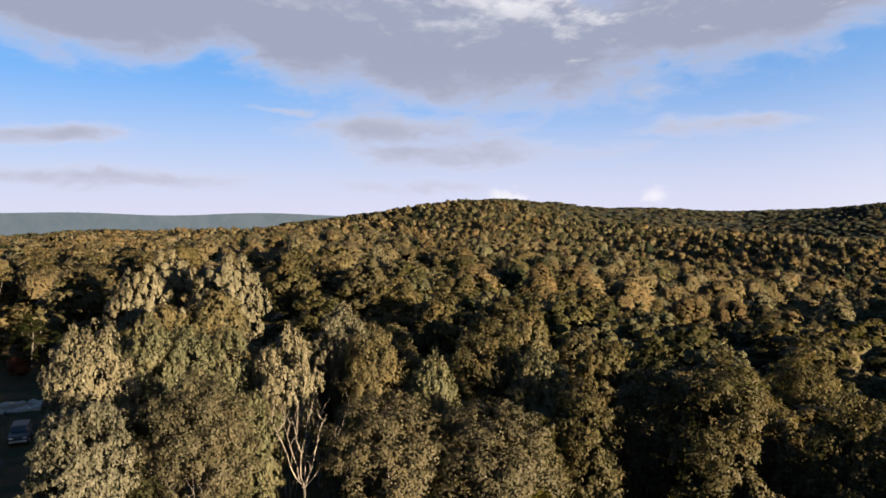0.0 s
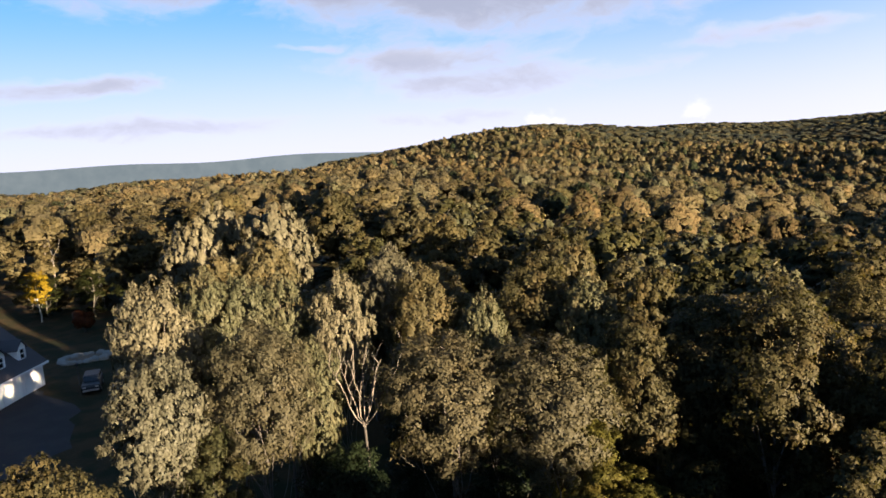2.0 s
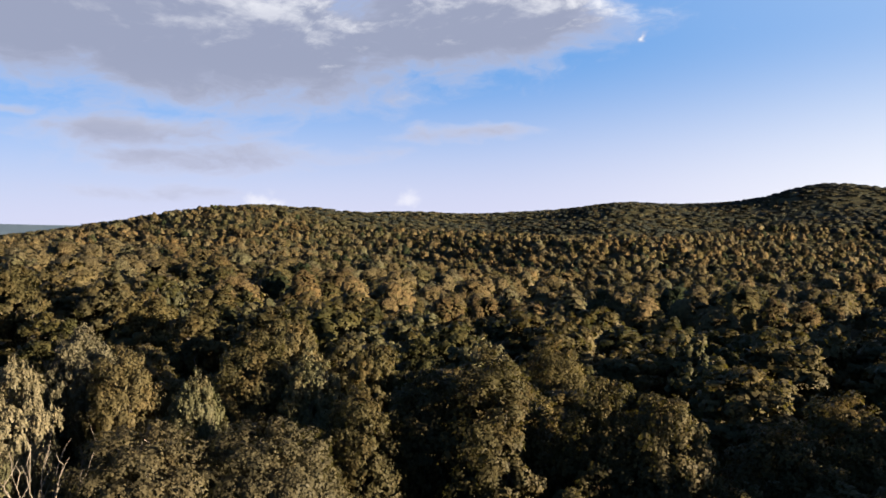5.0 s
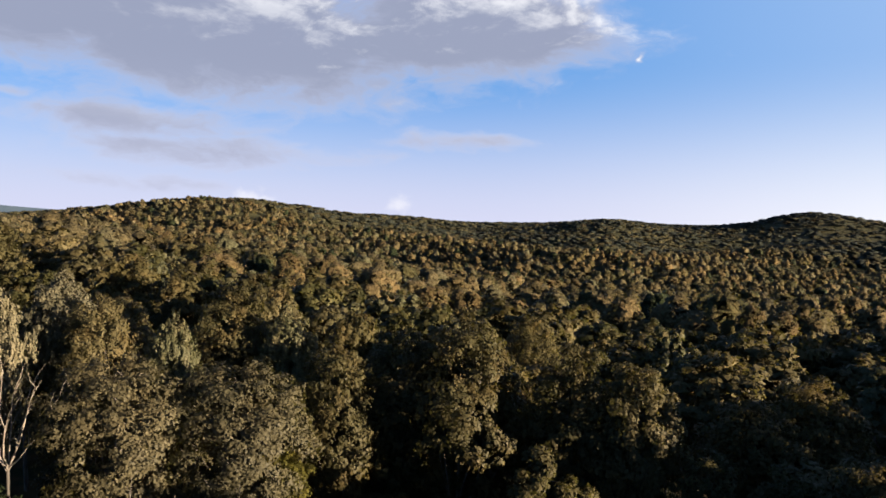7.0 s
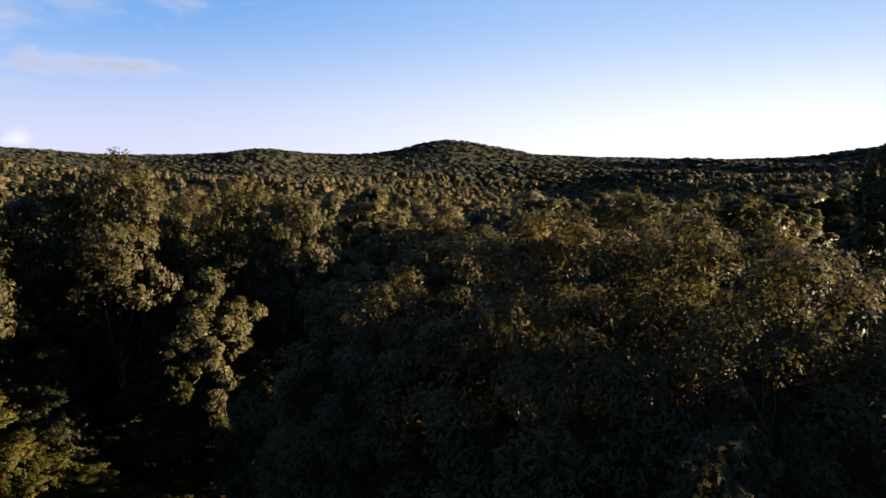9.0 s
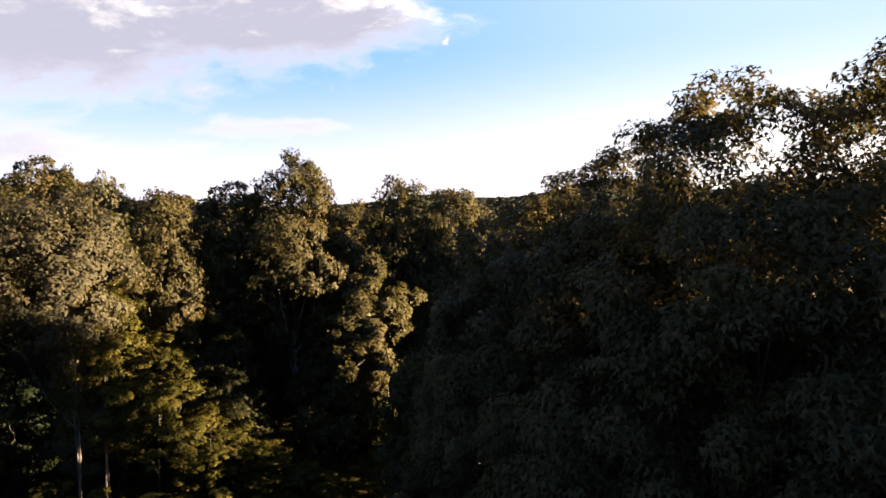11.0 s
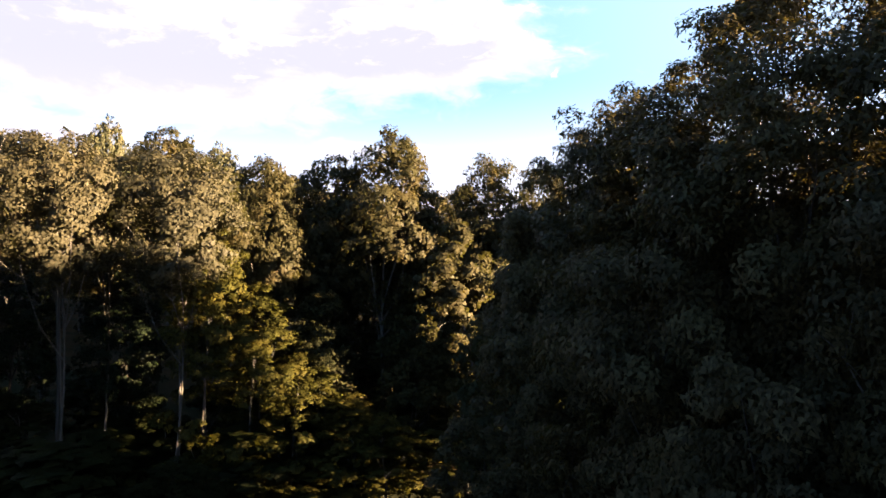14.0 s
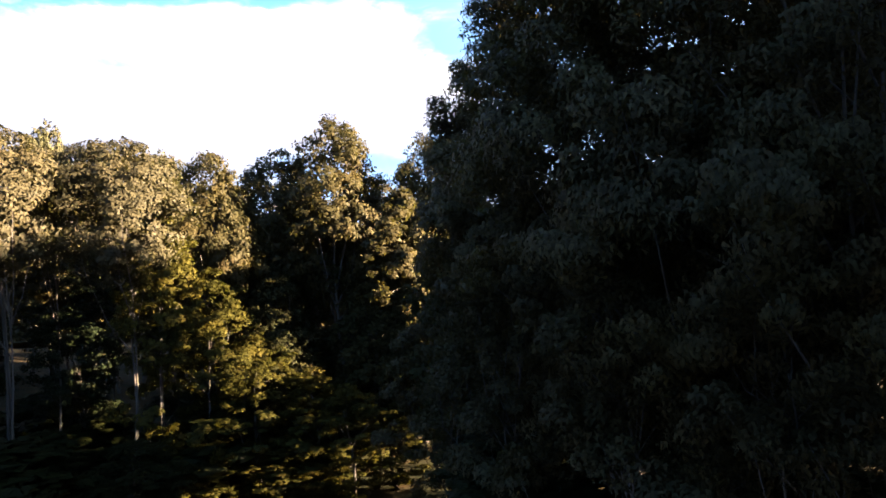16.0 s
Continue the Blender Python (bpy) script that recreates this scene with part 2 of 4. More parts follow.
BIRCH = bark_material("pale_bark", (0.42, 0.39, 0.34), (0.14, 0.125, 0.11), 4.0)


DEAD = bark_material("dead_wood", (0.125, 0.108, 0.088), (0.06, 0.051, 0.041), 4.0)
DARK_BARK = bark_material("dark_bark", (0.030, 0.026, 0.021), (0.013, 0.011, 0.009))
ASH = bark_material("ash_grey_bark", (0.070, 0.061, 0.052), (0.030, 0.026, 0.023), 4.0)


def woodland_material(name, light, dark, far=False):
    """Far canopy: tones that change crown by crown."""
    made, net = material(name)
    place = net.node("ShaderNodeTexCoord").outputs["Object"]
    cell = net.node("ShaderNodeTexVoronoi")
    net.put(place, cell.inputs["Vector"])
    cell.inputs["Scale"].default_value = 0.11
    tone = net.node("ShaderNodeSeparateColor")
    net.put(cell.outputs["Color"], tone.inputs[0])
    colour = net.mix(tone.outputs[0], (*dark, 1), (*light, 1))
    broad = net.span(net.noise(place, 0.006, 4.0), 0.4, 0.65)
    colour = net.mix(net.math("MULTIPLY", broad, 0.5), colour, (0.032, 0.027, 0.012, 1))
    fine = net.noise(place, 0.9, 4.0, 0.7)
    front = principled(net, colour, 0.9, bump=fine, strength=0.8, distance=1.0)
    front.node.inputs["Specular IOR Level"].default_value = 0.05
    finish(net, front)
    return made


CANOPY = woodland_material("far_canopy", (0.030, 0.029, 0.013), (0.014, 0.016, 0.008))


def ground_material():
    made, net = material("lawn_and_forest_floor")
    place = net.node("ShaderNodeTexCoord").outputs["Object"]
    split = net.node("ShaderNodeSeparateXYZ")
    net.put(place, split.inputs[0])
    blades = net.noise(place, 9.0, 5.0, 0.7)
    patches = net.noise(place, 0.35, 4.0)
    grass = net.mix(blades, (0.009, 0.012, 0.005, 1), (0.026, 0.025, 0.009, 1))
    litter = net.mix(net.noise(place, 5.0, 4.0, 0.7), (0.020, 0.013, 0.006, 1), (0.066, 0.041, 0.017, 1))
    grass = net.mix(net.span(patches, 0.42, 0.62), grass, litter)
    turf = principled(net, grass, 0.95, bump=blades, strength=0.6, distance=0.05)
    turf.node.inputs["Specular IOR Level"].default_value = 0.1
    finish(net, turf)
    return made


def asphalt_material():
    made, net = material("asphalt")
    place = net.node("ShaderNodeTexCoord").outputs["Object"]
    grit = net.noise(place, 60.0, 3.0, 0.7)
    stain = net.span(net.noise(place, 0.5, 4.0), 0.4, 0.65)
    colour = net.mix(grit, (0.014, 0.014, 0.016, 1), (0.028, 0.028, 0.030, 1))
    colour = net.mix(net.math("MULTIPLY", stain, 0.4), colour, (0.038, 0.037, 0.036, 1))
    top = principled(net, colour, 0.9, bump=grit, strength=0.3)
    top.node.inputs["Specular IOR Level"].default_value = 0.2
    finish(net, top)
    return made


def plain(name, colour, rough=0.6, metal=0.0, grain=30.0, spread=0.18):
    made, net = material(name)
    place = net.node("ShaderNodeTexCoord").outputs["Object"]
    tone = net.noise(place, grain, 4.0, 0.6)
    worn = net.noise(place, 0.9, 3.0)
    low = tuple(c * (1 - spread) for c in colour)
    shade = net.mix(net.math("MULTIPLY", net.math("ADD", tone, worn), 0.5), (*low, 1), (*colour, 1))
    finish(net, principled(net, shade, rough, metal, bump=tone, strength=0.1))
    return made


GROUND, ASPHALT = ground_material(), asphalt_material()
SIDING = plain("white_siding", (0.78, 0.78, 0.76), 0.6)
TRIM = plain("white_trim", (0.82, 0.82, 0.80), 0.5)
SHINGLE = plain("grey_shingles", (0.062, 0.058, 0.062), 0.9, grain=12.0, spread=0.4)
STONE = plain("pale_stone", (0.24, 0.22, 0.19), 0.9, grain=8.0, spread=0.4)
EARTH = plain("bare_earth", (0.16, 0.10, 0.06), 0.95, grain=6.0, spread=0.4)
BLACK = plain("black_paint", (0.008, 0.008, 0.009), 0.5)
RUBBER = plain("rubber", (0.02, 0.02, 0.02), 0.8)
STEEL = plain("steel", (0.55, 0.55, 0.56), 0.35, 0.9)
IRON = plain("dark_iron", (0.03, 0.03, 0.03), 0.5)


def pane_material():
    made, net = material("window_glass")
    finish(net, principled(net, (0.02, 0.025, 0.03, 1), 0.06))
    return made


PANE = pane_material()


# ---------------------------------------------------------------- mesh helpers
def mesh_of(name, verts, faces, mats, index=None, smooth=False, normals=None):
    """A mesh from arrays of points and of triangles or quads."""
    verts, faces = np.asarray(verts, float), np.asarray(faces, int)
    made = bpy.data.meshes.new(name)
    made.vertices.add(len(verts))
    made.vertices.foreach_set("co", verts.ravel())
    size = faces.shape[1]
    made.loops.add(faces.size)
    made.loops.foreach_set("vertex_index", faces.ravel())
    made.polygons.add(len(faces))
    made.polygons.foreach_set("loop_start", np.arange(0, faces.size, size))
    made.polygons.foreach_set("loop_total", np.full(len(faces), size))
    if index is not None:
        made.polygons.foreach_set("material_index", index)
    if smooth:
        made.polygons.foreach_set("use_smooth", np.ones(len(faces), bool))
    for m in mats:
        made.materials.append(m)
    made.update(calc_edges=True)
    if normals is not None:
        made.normals_split_custom_set_from_vertices(normals.astype(np.float32))
    return made


def part(name, bm, mat, parent, label=""):
    """Links a bmesh as one mesh object under its thing."""
    data = bpy.data.meshes.new(name)
    bm.to_mesh(data)
    bm.free()
    data.materials.append(mat)
    ob = new(name, data)
    ob.parent = parent
    if label:
        ob["label"] = label
    return ob


def box(size, at=(0, 0, 0), bevel=0.0, turn=None, bm=None):
    """A box given by its size and the middle of its base."""
    bm = bm or bmesh.new()
    m = Matrix.Translation((at[0], at[1], at[2] + size[2] / 2))
    if turn is not None:
        m = m @ turn
    made = bmesh.ops.create_cube(bm, size=1, matrix=m @ Matrix.Diagonal((*size, 1)))
    if bevel:
        edges = list({e for v in made["verts"] for e in v.link_edges})
        bmesh.ops.bevel(bm, geom=edges, offset=bevel, segments=2, affect="EDGES")
    return bm


def prism(points, depth, axis="y", bm=None):
    """A solid from an outline in x, z (pulled along y) or y, z (pulled along x)."""
    bm = bm or bmesh.new()
    rings = []
    for d in depth:
        rings.append([bm.verts.new((p[0], d, p[1]) if axis == "y" else (d, p[0], p[1])) for p in points])
    n = len(points)
    for i in range(n):
        bm.faces.new((rings[0][i], rings[0][(i + 1) % n], rings[1][(i + 1) % n], rings[1][i]))
    bm.faces.new(rings[0][::-1])
    bm.faces.new(rings[1])
    bmesh.ops.recalc_face_normals(bm, faces=bm.faces)
    return bm


def tubes(paths, sides=5):
    """Tapered tubes: each path a list of points and radii."""
    verts, faces = [], []
    for points, radii in paths:
        points = np.asarray(points, float)
        start = len(verts)
        for k, (p, r) in enumerate(zip(points, radii)):
            d = points[min(k + 1, len(points) - 1)] - points[max(k - 1, 0)]
            d = d / (np.linalg.norm(d) + 1e-9)
            side = np.cross(d, (0.31, 0.87, 0.39))
            side /= np.linalg.norm(side) + 1e-9
            other = np.cross(d, side)
            for s in range(sides):
                a = 2 * math.pi * s / sides
                verts.append(p + r * (math.cos(a) * side + math.sin(a) * other))
        for k in range(len(points) - 1):
            for s in range(sides):
                a, b = start + k * sides + s, start + k * sides + (s + 1) % sides
                faces.append((a, b, b + sides, a + sides))
    return np.array(verts), np.array(faces)


def unit(v):
    return v / (np.linalg.norm(v, axis=1, keepdims=True) + 1e-9)


def leaf_cloud(rng, centres, radii, count, size, wide=0.55, droop=0.25, shell=0.62, face=0.8, heart=None, stray=0.5, ruffle=0.3, tall=0.85):
    """Pointed leaf blades in the outer shell of round clumps, each lying more or less along its clump's surface."""
    weight = radii ** 2 / (radii ** 2).sum()
    which = rng.choice(len(centres), count, p=weight)
    out = unit(rng.normal(size=(count, 3)))
    out[:, 2] = np.where((out[:, 2] < -0.25) & (rng.random(count) < 0.6), -out[:, 2], out[:, 2])
    depth = shell + (1.12 - shell) * rng.random(count) ** 0.6
    at = centres[which] + out * (radii[which] * depth)[:, None] * [1, 1, tall]
    whole = unit(at - (centres.mean(0) if heart is None else heart))
    flat = unit(out * face + whole * face + rng.normal(size=(count, 3)) * stray)
    lead = rng.normal(size=(count, 3)) + whole * 0.4
    lead[:, 2] -= 2.0 * droop
    side = unit(np.cross(flat, lead))
    tip = np.cross(side, flat)
    long = size * (0.6 + 0.8 * rng.random(count))[:, None]
    half = long * wide / 2
    soft = unit(out * 0.55 + whole * 0.75 + flat * ruffle)
    side = side * -np.sign((flat * soft).sum(1, keepdims=True))
    verts = np.stack([at - tip * long * 0.4 - side * half, at - tip * long * 0.4 + side * half, at + tip * long * 0.6], 1).reshape(-1, 3)
    return verts, np.arange(count * 3).reshape(-1, 3), np.repeat(soft, 3, 0)


def tufts_on(rng, centres, radii, each, share=0.36):
    """Small tufts on the outside of larger clumps."""
    n = len(centres) * each
    out = rng.normal(size=(n, 3))
    out /= np.linalg.norm(out, axis=1, keepdims=True)
    out[:, 2] = np.where((out[:, 2] < -0.1) & (rng.random(n) < 0.55), -out[:, 2], out[:, 2])
    r = np.repeat(radii, each)
    at = np.repeat(centres, each, 0) + out * (r * rng.uniform(0.45, 1.0, n))[:, None] * [1, 1, 0.9]
    return at, r * share * rng.uniform(0.7, 1.35, n)


def tree_shape(seed, height, radius, base, clumps, leaves, size, wide=0.55, limbs=9, bare=0.0, forks=1, clump=0.36, droop=0.25, tufts=12, fill=False, tall=0.85):
    """Arrays of a broadleaf tree: the wood and the leaves. base: height at which the crown begins."""
    rng = np.random.default_rng(seed)
    middle, half = (height + base) / 2, (height - base) / 2
    centres, radii = [], []
    for n in range(clumps):
        for _ in range(60):
            v = rng.normal(size=3)
            v /= np.linalg.norm(v)
            far = rng.uniform(0.35 if fill else 0.6, 1.0)
            if v[2] < -0.2 and rng.random() < 0.45:
                v[2] = -v[2]
            narrow = 1.0 - 0.12 * max(v[2], 0)
            r = radius * clump * rng.uniform(0.65, 1.25)
            c = np.array([v[0] * (radius - r * 0.7) * narrow, v[1] * (radius - r * 0.7) * narrow, middle + v[2] * (half - r * 0.8)])
            c[:2] *= far
            if all(np.linalg.norm((c - o) / [1, 1, 1.1]) > 0.52 * (r + q) for o, q in zip(centres, radii)):
                break
        centres.append(c)
        radii.append(r)
    centres, radii = np.array(centres), np.array(radii)
    paths = []
    thick = (0.007 * height + 0.02) * (0.5 if forks > 1 else 1.0)
    for f in range(forks):
        lean = rng.normal(size=2).clip(-1.2, 1.2) * (0.03 if forks > 1 else 0.02) * height
        steps = np.linspace(0, 1, 8)
        stem = [(lean[0] * s ** 1.3 + 0.22 * math.sin(5 * s + seed + f), lean[1] * s ** 1.3 + 0.22 * math.sin(4 * s + 2 * f), s * (height * 0.93 - 1.6 * radii.mean())) for s in steps]
        stem[0] = (0.12 * f, 0.0, -0.3)
        paths.append((stem, [thick * (1.25 - 1.1 * s) / (1 + 0.25 * (forks > 1)) for s in steps]))
    order = rng.permutation(len(centres))[:limbs]
    for n in order:
        c = centres[n]
        stem = paths[n % forks][0]
        z0 = max(base * 0.75, c[2] - 0.55 * math.hypot(c[0], c[1]) - rng.uniform(0.6, 2.2))
        s = min(max(z0 / height, 0), 0.95)
        k = min(int(s * 7), 6)
        p0 = np.array(stem[k]) * (1 - (s * 7 - k)) + np.array(stem[k + 1]) * (s * 7 - k)
        p3 = c + rng.normal(size=3) * 0.2
        p1 = p0 * 0.6 + p3 * 0.4 + [0, 0, -0.08 * radius] + rng.normal(size=3) * 0.15
        p2 = p0 * 0.25 + p3 * 0.75 + rng.normal(size=3) * 0.18
        r = thick * 0.42
        paths.append(([p0, p1, p2, p3], [r, r * 0.75, r * 0.5, r * 0.2]))
        for _ in range(2):
            e = p2 + rng.normal(size=3) * radii[n] * 0.5 + [0, 0, radii[n] * 0.2]
            paths.append(([p2, (p2 + e) / 2 + rng.normal(size=3) * 0.1, e], [r * 0.4, r * 0.28, r * 0.1]))
    keep = rng.random(len(centres)) >= bare
    if keep.sum() < 2:
        keep[:2] = True
    centres, radii = centres[keep], radii[keep]
    if tufts:
        centres, radii = tufts_on(rng, centres, radii, tufts, 0.33 if tall < 1 else 0.21)
    return tubes(paths), leaf_cloud(rng, centres, radii, leaves, size, wide, droop, 0.5 if tufts else 0.62, heart=np.array([0, 0, middle - 0.2 * half]), tall=tall)


def tree_of(name, shape, leaf, bark, label, category="tree"):
    """A tree: an empty at its foot, a trunk with limbs, and a crown."""
    (wv, wf), (lv, lf, ln) = shape
    foot = new(name)
    trunk = new("trunk", mesh_of("trunk", wv, wf, [bark], smooth=True))
    crown = new("crown", mesh_of("crown", lv, lf, [leaf], smooth=True, normals=ln))
    trunk.parent = crown.parent = foot
    return tagged(foot, label, category)


# ---------------------------------------------------------------- ground
AZ = np.array([-180, -110, -84, -79, -73.4, -70, -64.6, -60, -56, -50, -44, -36.5, -33.5, -28.5, -24.5, -22, -18, -13, -10.5, -8, -4.5, -2, 2, 6.3, 10, 15, 33, 60, 180.0])
RIDGE_UP = np.array([0.3, 0.3, 0.5, 0.45, 0.4, 0.35, 0.38, 0.57, 0.6, 0.7, 0.76, 0.75, 0.97, 0.63, 0.42, 0.4, 0.7, 0.9, 0.95, 1.42, 1.75, 1.62, 1.13, 0.65, 0.2, -0.45, -0.6, 0.0, 0.3])
RIDGE_FAR = np.array([1500, 2400, 2400, 2400, 2400, 2400, 2400, 2400, 2350, 2300, 2300, 2200, 2000, 1900, 1800, 1750, 1600, 1300, 1150, 1020, 980, 980, 980, 980, 930, 750, 650, 900, 1500.0])
# single hills: azimuth to the right, distance, height, half width in degrees, half depth
HILLS = [(48.2, 1500, 40, 5.2, 280), (54.0, 1560, 12, 2.6, 250), (81.0, 1500, 30, 5.0, 300), (33.5, 1250, 9, 4.0, 160), (62.0, 1150, 10, 7.0, 160)]
NEAR_AZ = np.array([-180, -100, -60, -30, -18, -4, 9, 25, 60, 180.0])
NEAR_R = [0, 35, 60, 100, 200, 400]
NEAR_H = np.array([
    [0, 0, 0, 0, 0, 0], [0, -1, -1, -1, -3, -8], [0, -3, -4, -6, -14, -25], [0, -4, -4.5, -6.5, -12, -22], [0, -4, -2.5, -4.5, -8, -17],
    [0, -4, -1.0, -1.0, -1, -5], [0, -3, 1.0, 3, 3, -6], [0, -1, 0.5, 0.5, 2, -8], [0, -0.5, 0, 0.5, 1, -6], [0, 0, 0, 0, 0, 0]])
TREE_TOP = 16.5


def land(x, y):
    """The height of the ground."""
    x, y = np.asarray(x, float), np.asarray(y, float)
    r = np.hypot(x, y)
    az = np.degrees(np.arctan2(-x, y))
    cols = np.stack([np.interp(az, NEAR_AZ, NEAR_H[:, k]) for k in range(len(NEAR_R))], -1)
    near = np.zeros_like(r)
    for k in range(len(NEAR_R) - 1):
        s = np.clip((r - NEAR_R[k]) / (NEAR_R[k + 1] - NEAR_R[k]), 0, 1)
        near += (cols[..., k + 1] - cols[..., k]) * s * s * (3 - 2 * s)
    spread = (-1.2, -0.6, 0.0, 0.6, 1.2)
    up = sum(np.interp(az + d, AZ, RIDGE_UP) for d in spread) / 5
    far = sum(np.interp(az + d, AZ, RIDGE_FAR) for d in spread) / 5
    top = 22.6 + far * np.tan(np.radians(up)) - TREE_TOP
    s = np.clip((r - 330) / (far - 330), 0, 1)
    rise = near + (top - near) * (0.35 * s + 0.65 * s * s * (3 - 2 * s))
    s = np.clip((r - far) / 900, 0, 1)
    fall = -45 * s * s * (3 - 2 * s)
    wave = 4.0 * np.sin(x / 71 + 1.3) * np.sin(y / 93) + 2.0 * np.sin((x + y) / 47)
    wave += 11.0 * np.sin(r / 88 + 1.4 * np.sin(az / 7.0) + 0.9 * np.sin(x / 170)) * np.clip(1.5 - r / far * 1.5, 0, 1)
    for side, away, tall, half, deep in HILLS:
        rise = rise + tall * np.exp(-((az + side) / half) ** 2 - ((r - away) / deep) ** 2)
    return rise + fall + wave * np.clip((r - 250) / 400, 0, 1)


def build_ground():
    rings = np.r_[0.01, np.geomspace(6, 4800, 76)]
    turns = np.radians(np.arange(0, 360, 2.5))
    rr, aa = np.meshgrid(rings, turns, indexing="ij")
    x, y = -rr * np.sin(aa), rr * np.cos(aa)
    verts = np.stack([x, y, land(x, y)], -1).reshape(-1, 3)
    n, m = len(rings), len(turns)
    i, j = np.meshgrid(np.arange(n - 1), np.arange(m), indexing="ij")
    a, b = i * m + j, i * m + (j + 1) % m
    faces = np.stack([a, a + m, b + m, b], -1).reshape(-1, 4)
    ob = new("ground", mesh_of("ground", verts, faces, [GROUND], smooth=True))
    tagged(ob, "dry green lawn and leaf-covered woodland floor", "ground", kind="structure")


build_ground()


def build_drive(name, line, wide, label):
    """A strip of asphalt along a line."""
    bm, last = bmesh.new(), None
    for k, ((x, y), w) in enumerate(zip(line, wide)):
        a, b = Vector(line[max(k - 1, 0)]), Vector(line[min(k + 1, len(line) - 1)])
        d = (b - a).normalized()
        side = Vector((-d.y, d.x)) * w / 2
        row = []
        for s in (1, -1):
            for z in (0.03, -0.2):
                row.append(bm.verts.new((x + s * side.x, y + s * side.y, float(land(x, y)) + z)))
        if last:
            bm.faces.new((last[0], row[0], row[2], last[2]))
            bm.faces.new((last[1], row[1], row[0], last[0]))
            bm.faces.new((last[2], row[2], row[3], last[3]))
        last = row
    bmesh.ops.recalc_face_normals(bm, faces=bm.faces)
    data = bpy.data.meshes.new(name)
    bm.to_mesh(data)
    bm.free()
    data.materials.append(ASPHALT)
    tagged(new(name, data), label, "driveway", kind="structure")


build_drive("driveway", [(-60, 67), (-51, 66.5), (-44, 62), (-40, 55), (-41, 46), (-47, 37), (-56, 29)], [15, 14, 12, 9, 8, 7, 6], "dark grey asphalt driveway in front of the garage")
build_drive("driveway", [(-34, 13), (-18, 17), (-8, 19.6), (0, 18.5), (8, 17.0), (20, 13)], [6, 6, 7.5, 8.5, 7, 6], "dark grey asphalt drive below the trees")


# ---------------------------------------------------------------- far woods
def build_shade_sheet():
    """A dark sheet just below the far crowns, added as the shade between them."""
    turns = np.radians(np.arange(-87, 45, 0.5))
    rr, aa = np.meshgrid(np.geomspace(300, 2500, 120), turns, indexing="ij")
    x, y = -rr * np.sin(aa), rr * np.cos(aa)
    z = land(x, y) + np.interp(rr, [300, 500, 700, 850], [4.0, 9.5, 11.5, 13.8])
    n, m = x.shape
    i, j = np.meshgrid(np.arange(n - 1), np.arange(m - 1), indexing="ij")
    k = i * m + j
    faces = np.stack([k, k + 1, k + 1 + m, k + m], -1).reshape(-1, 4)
    ob = new("shade_sheet", mesh_of("shade_sheet", np.stack([x, y, z], -1).reshape(-1, 3), faces, [CANOPY], smooth=True))
    tagged(ob, "dark sheet standing for the shade between far crowns", "woods", kind="stuff")


def build_far_crowns():
    """The crowns of the woods from 685 m to the hills: an uneven dome for each."""
    rng = np.random.default_rng(17)
    verts, faces, index, count = [], [], [], 0
    for near, end, step, rings, sides in ((685, 900, 7.2, 2, 6), (900, 1300, 8.6, 2, 5), (1300, 2500, 12.0, 2, 4)):
        n = int(0.5 * radians(132) * (end ** 2 - near ** 2) / step ** 2)
        r = np.sqrt(rng.uniform(near ** 2, end ** 2, n))
        az = np.radians(rng.uniform(-87, 45, n))
        seen = r < np.interp(np.degrees(az), AZ, RIDGE_FAR) + 90
        r, az, n = r[seen], az[seen], int(seen.sum())
        x, y = -r * np.sin(az), r * np.cos(az)
        wide = step * rng.uniform(0.58, 1.0, n)
        top = land(x, y) + rng.uniform(13.2, 17.4, n)
        tall = rng.uniform(2.6, 4.4, n)
        rows = [np.stack([x, y, top], 1)[:, None]]
        for k in range(1, rings + 1):
            a = 0.5 * math.pi * k / rings
            turn = rng.uniform(0, 6.28, n)[:, None] + 2 * math.pi * np.arange(sides) / sides
            out = (wide * math.sin(a) ** 0.8)[:, None] * rng.uniform(0.72, 1.22, (n, sides))
            drop = (tall * (1 - math.cos(a)))[:, None] * rng.uniform(0.75, 1.2, (n, sides))
            rows.append(np.stack([x[:, None] + out * np.cos(turn), y[:, None] + out * np.sin(turn), top[:, None] - drop], 2))
        block = np.concatenate(rows, 1)
        k = np.arange(sides)
        one = [np.stack([k * 0, 1 + k, 1 + (k + 1) % sides], 1)]
        for q in range(rings - 1):
            a, b = 1 + q * sides + k, 1 + q * sides + (k + 1) % sides
            one += [np.stack([a, a + sides, b], 1), np.stack([b, a + sides, b + sides], 1)]
        one = np.concatenate(one)
        size = block.shape[1]
        faces.append((one[None] + np.arange(n)[:, None, None] * size).reshape(-1, 3) + count)
        verts.append(block.reshape(-1, 3))
        count += n * size
        kind = rng.choice(5, n, p=(0.25, 0.30, 0.09, 0.12, 0.24))
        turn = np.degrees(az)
        # darker, bluer crowns on the right-hand hills paint in shade and haze
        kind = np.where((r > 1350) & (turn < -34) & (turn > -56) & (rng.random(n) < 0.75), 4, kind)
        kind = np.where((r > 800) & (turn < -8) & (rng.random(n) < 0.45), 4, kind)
        kind = np.where((turn > 3) & (rng.random(n) < 0.3), 3, kind)
        index.append(np.repeat(kind, len(one)))
    data = mesh_of("far_woods", np.concatenate(verts), np.concatenate(faces), [FAR, FAR, FAR, FAR_TAN, FAR_HAZED], np.concatenate(index), True)
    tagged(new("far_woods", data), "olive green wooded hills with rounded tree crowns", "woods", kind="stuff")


build_shade_sheet()
build_far_crowns()


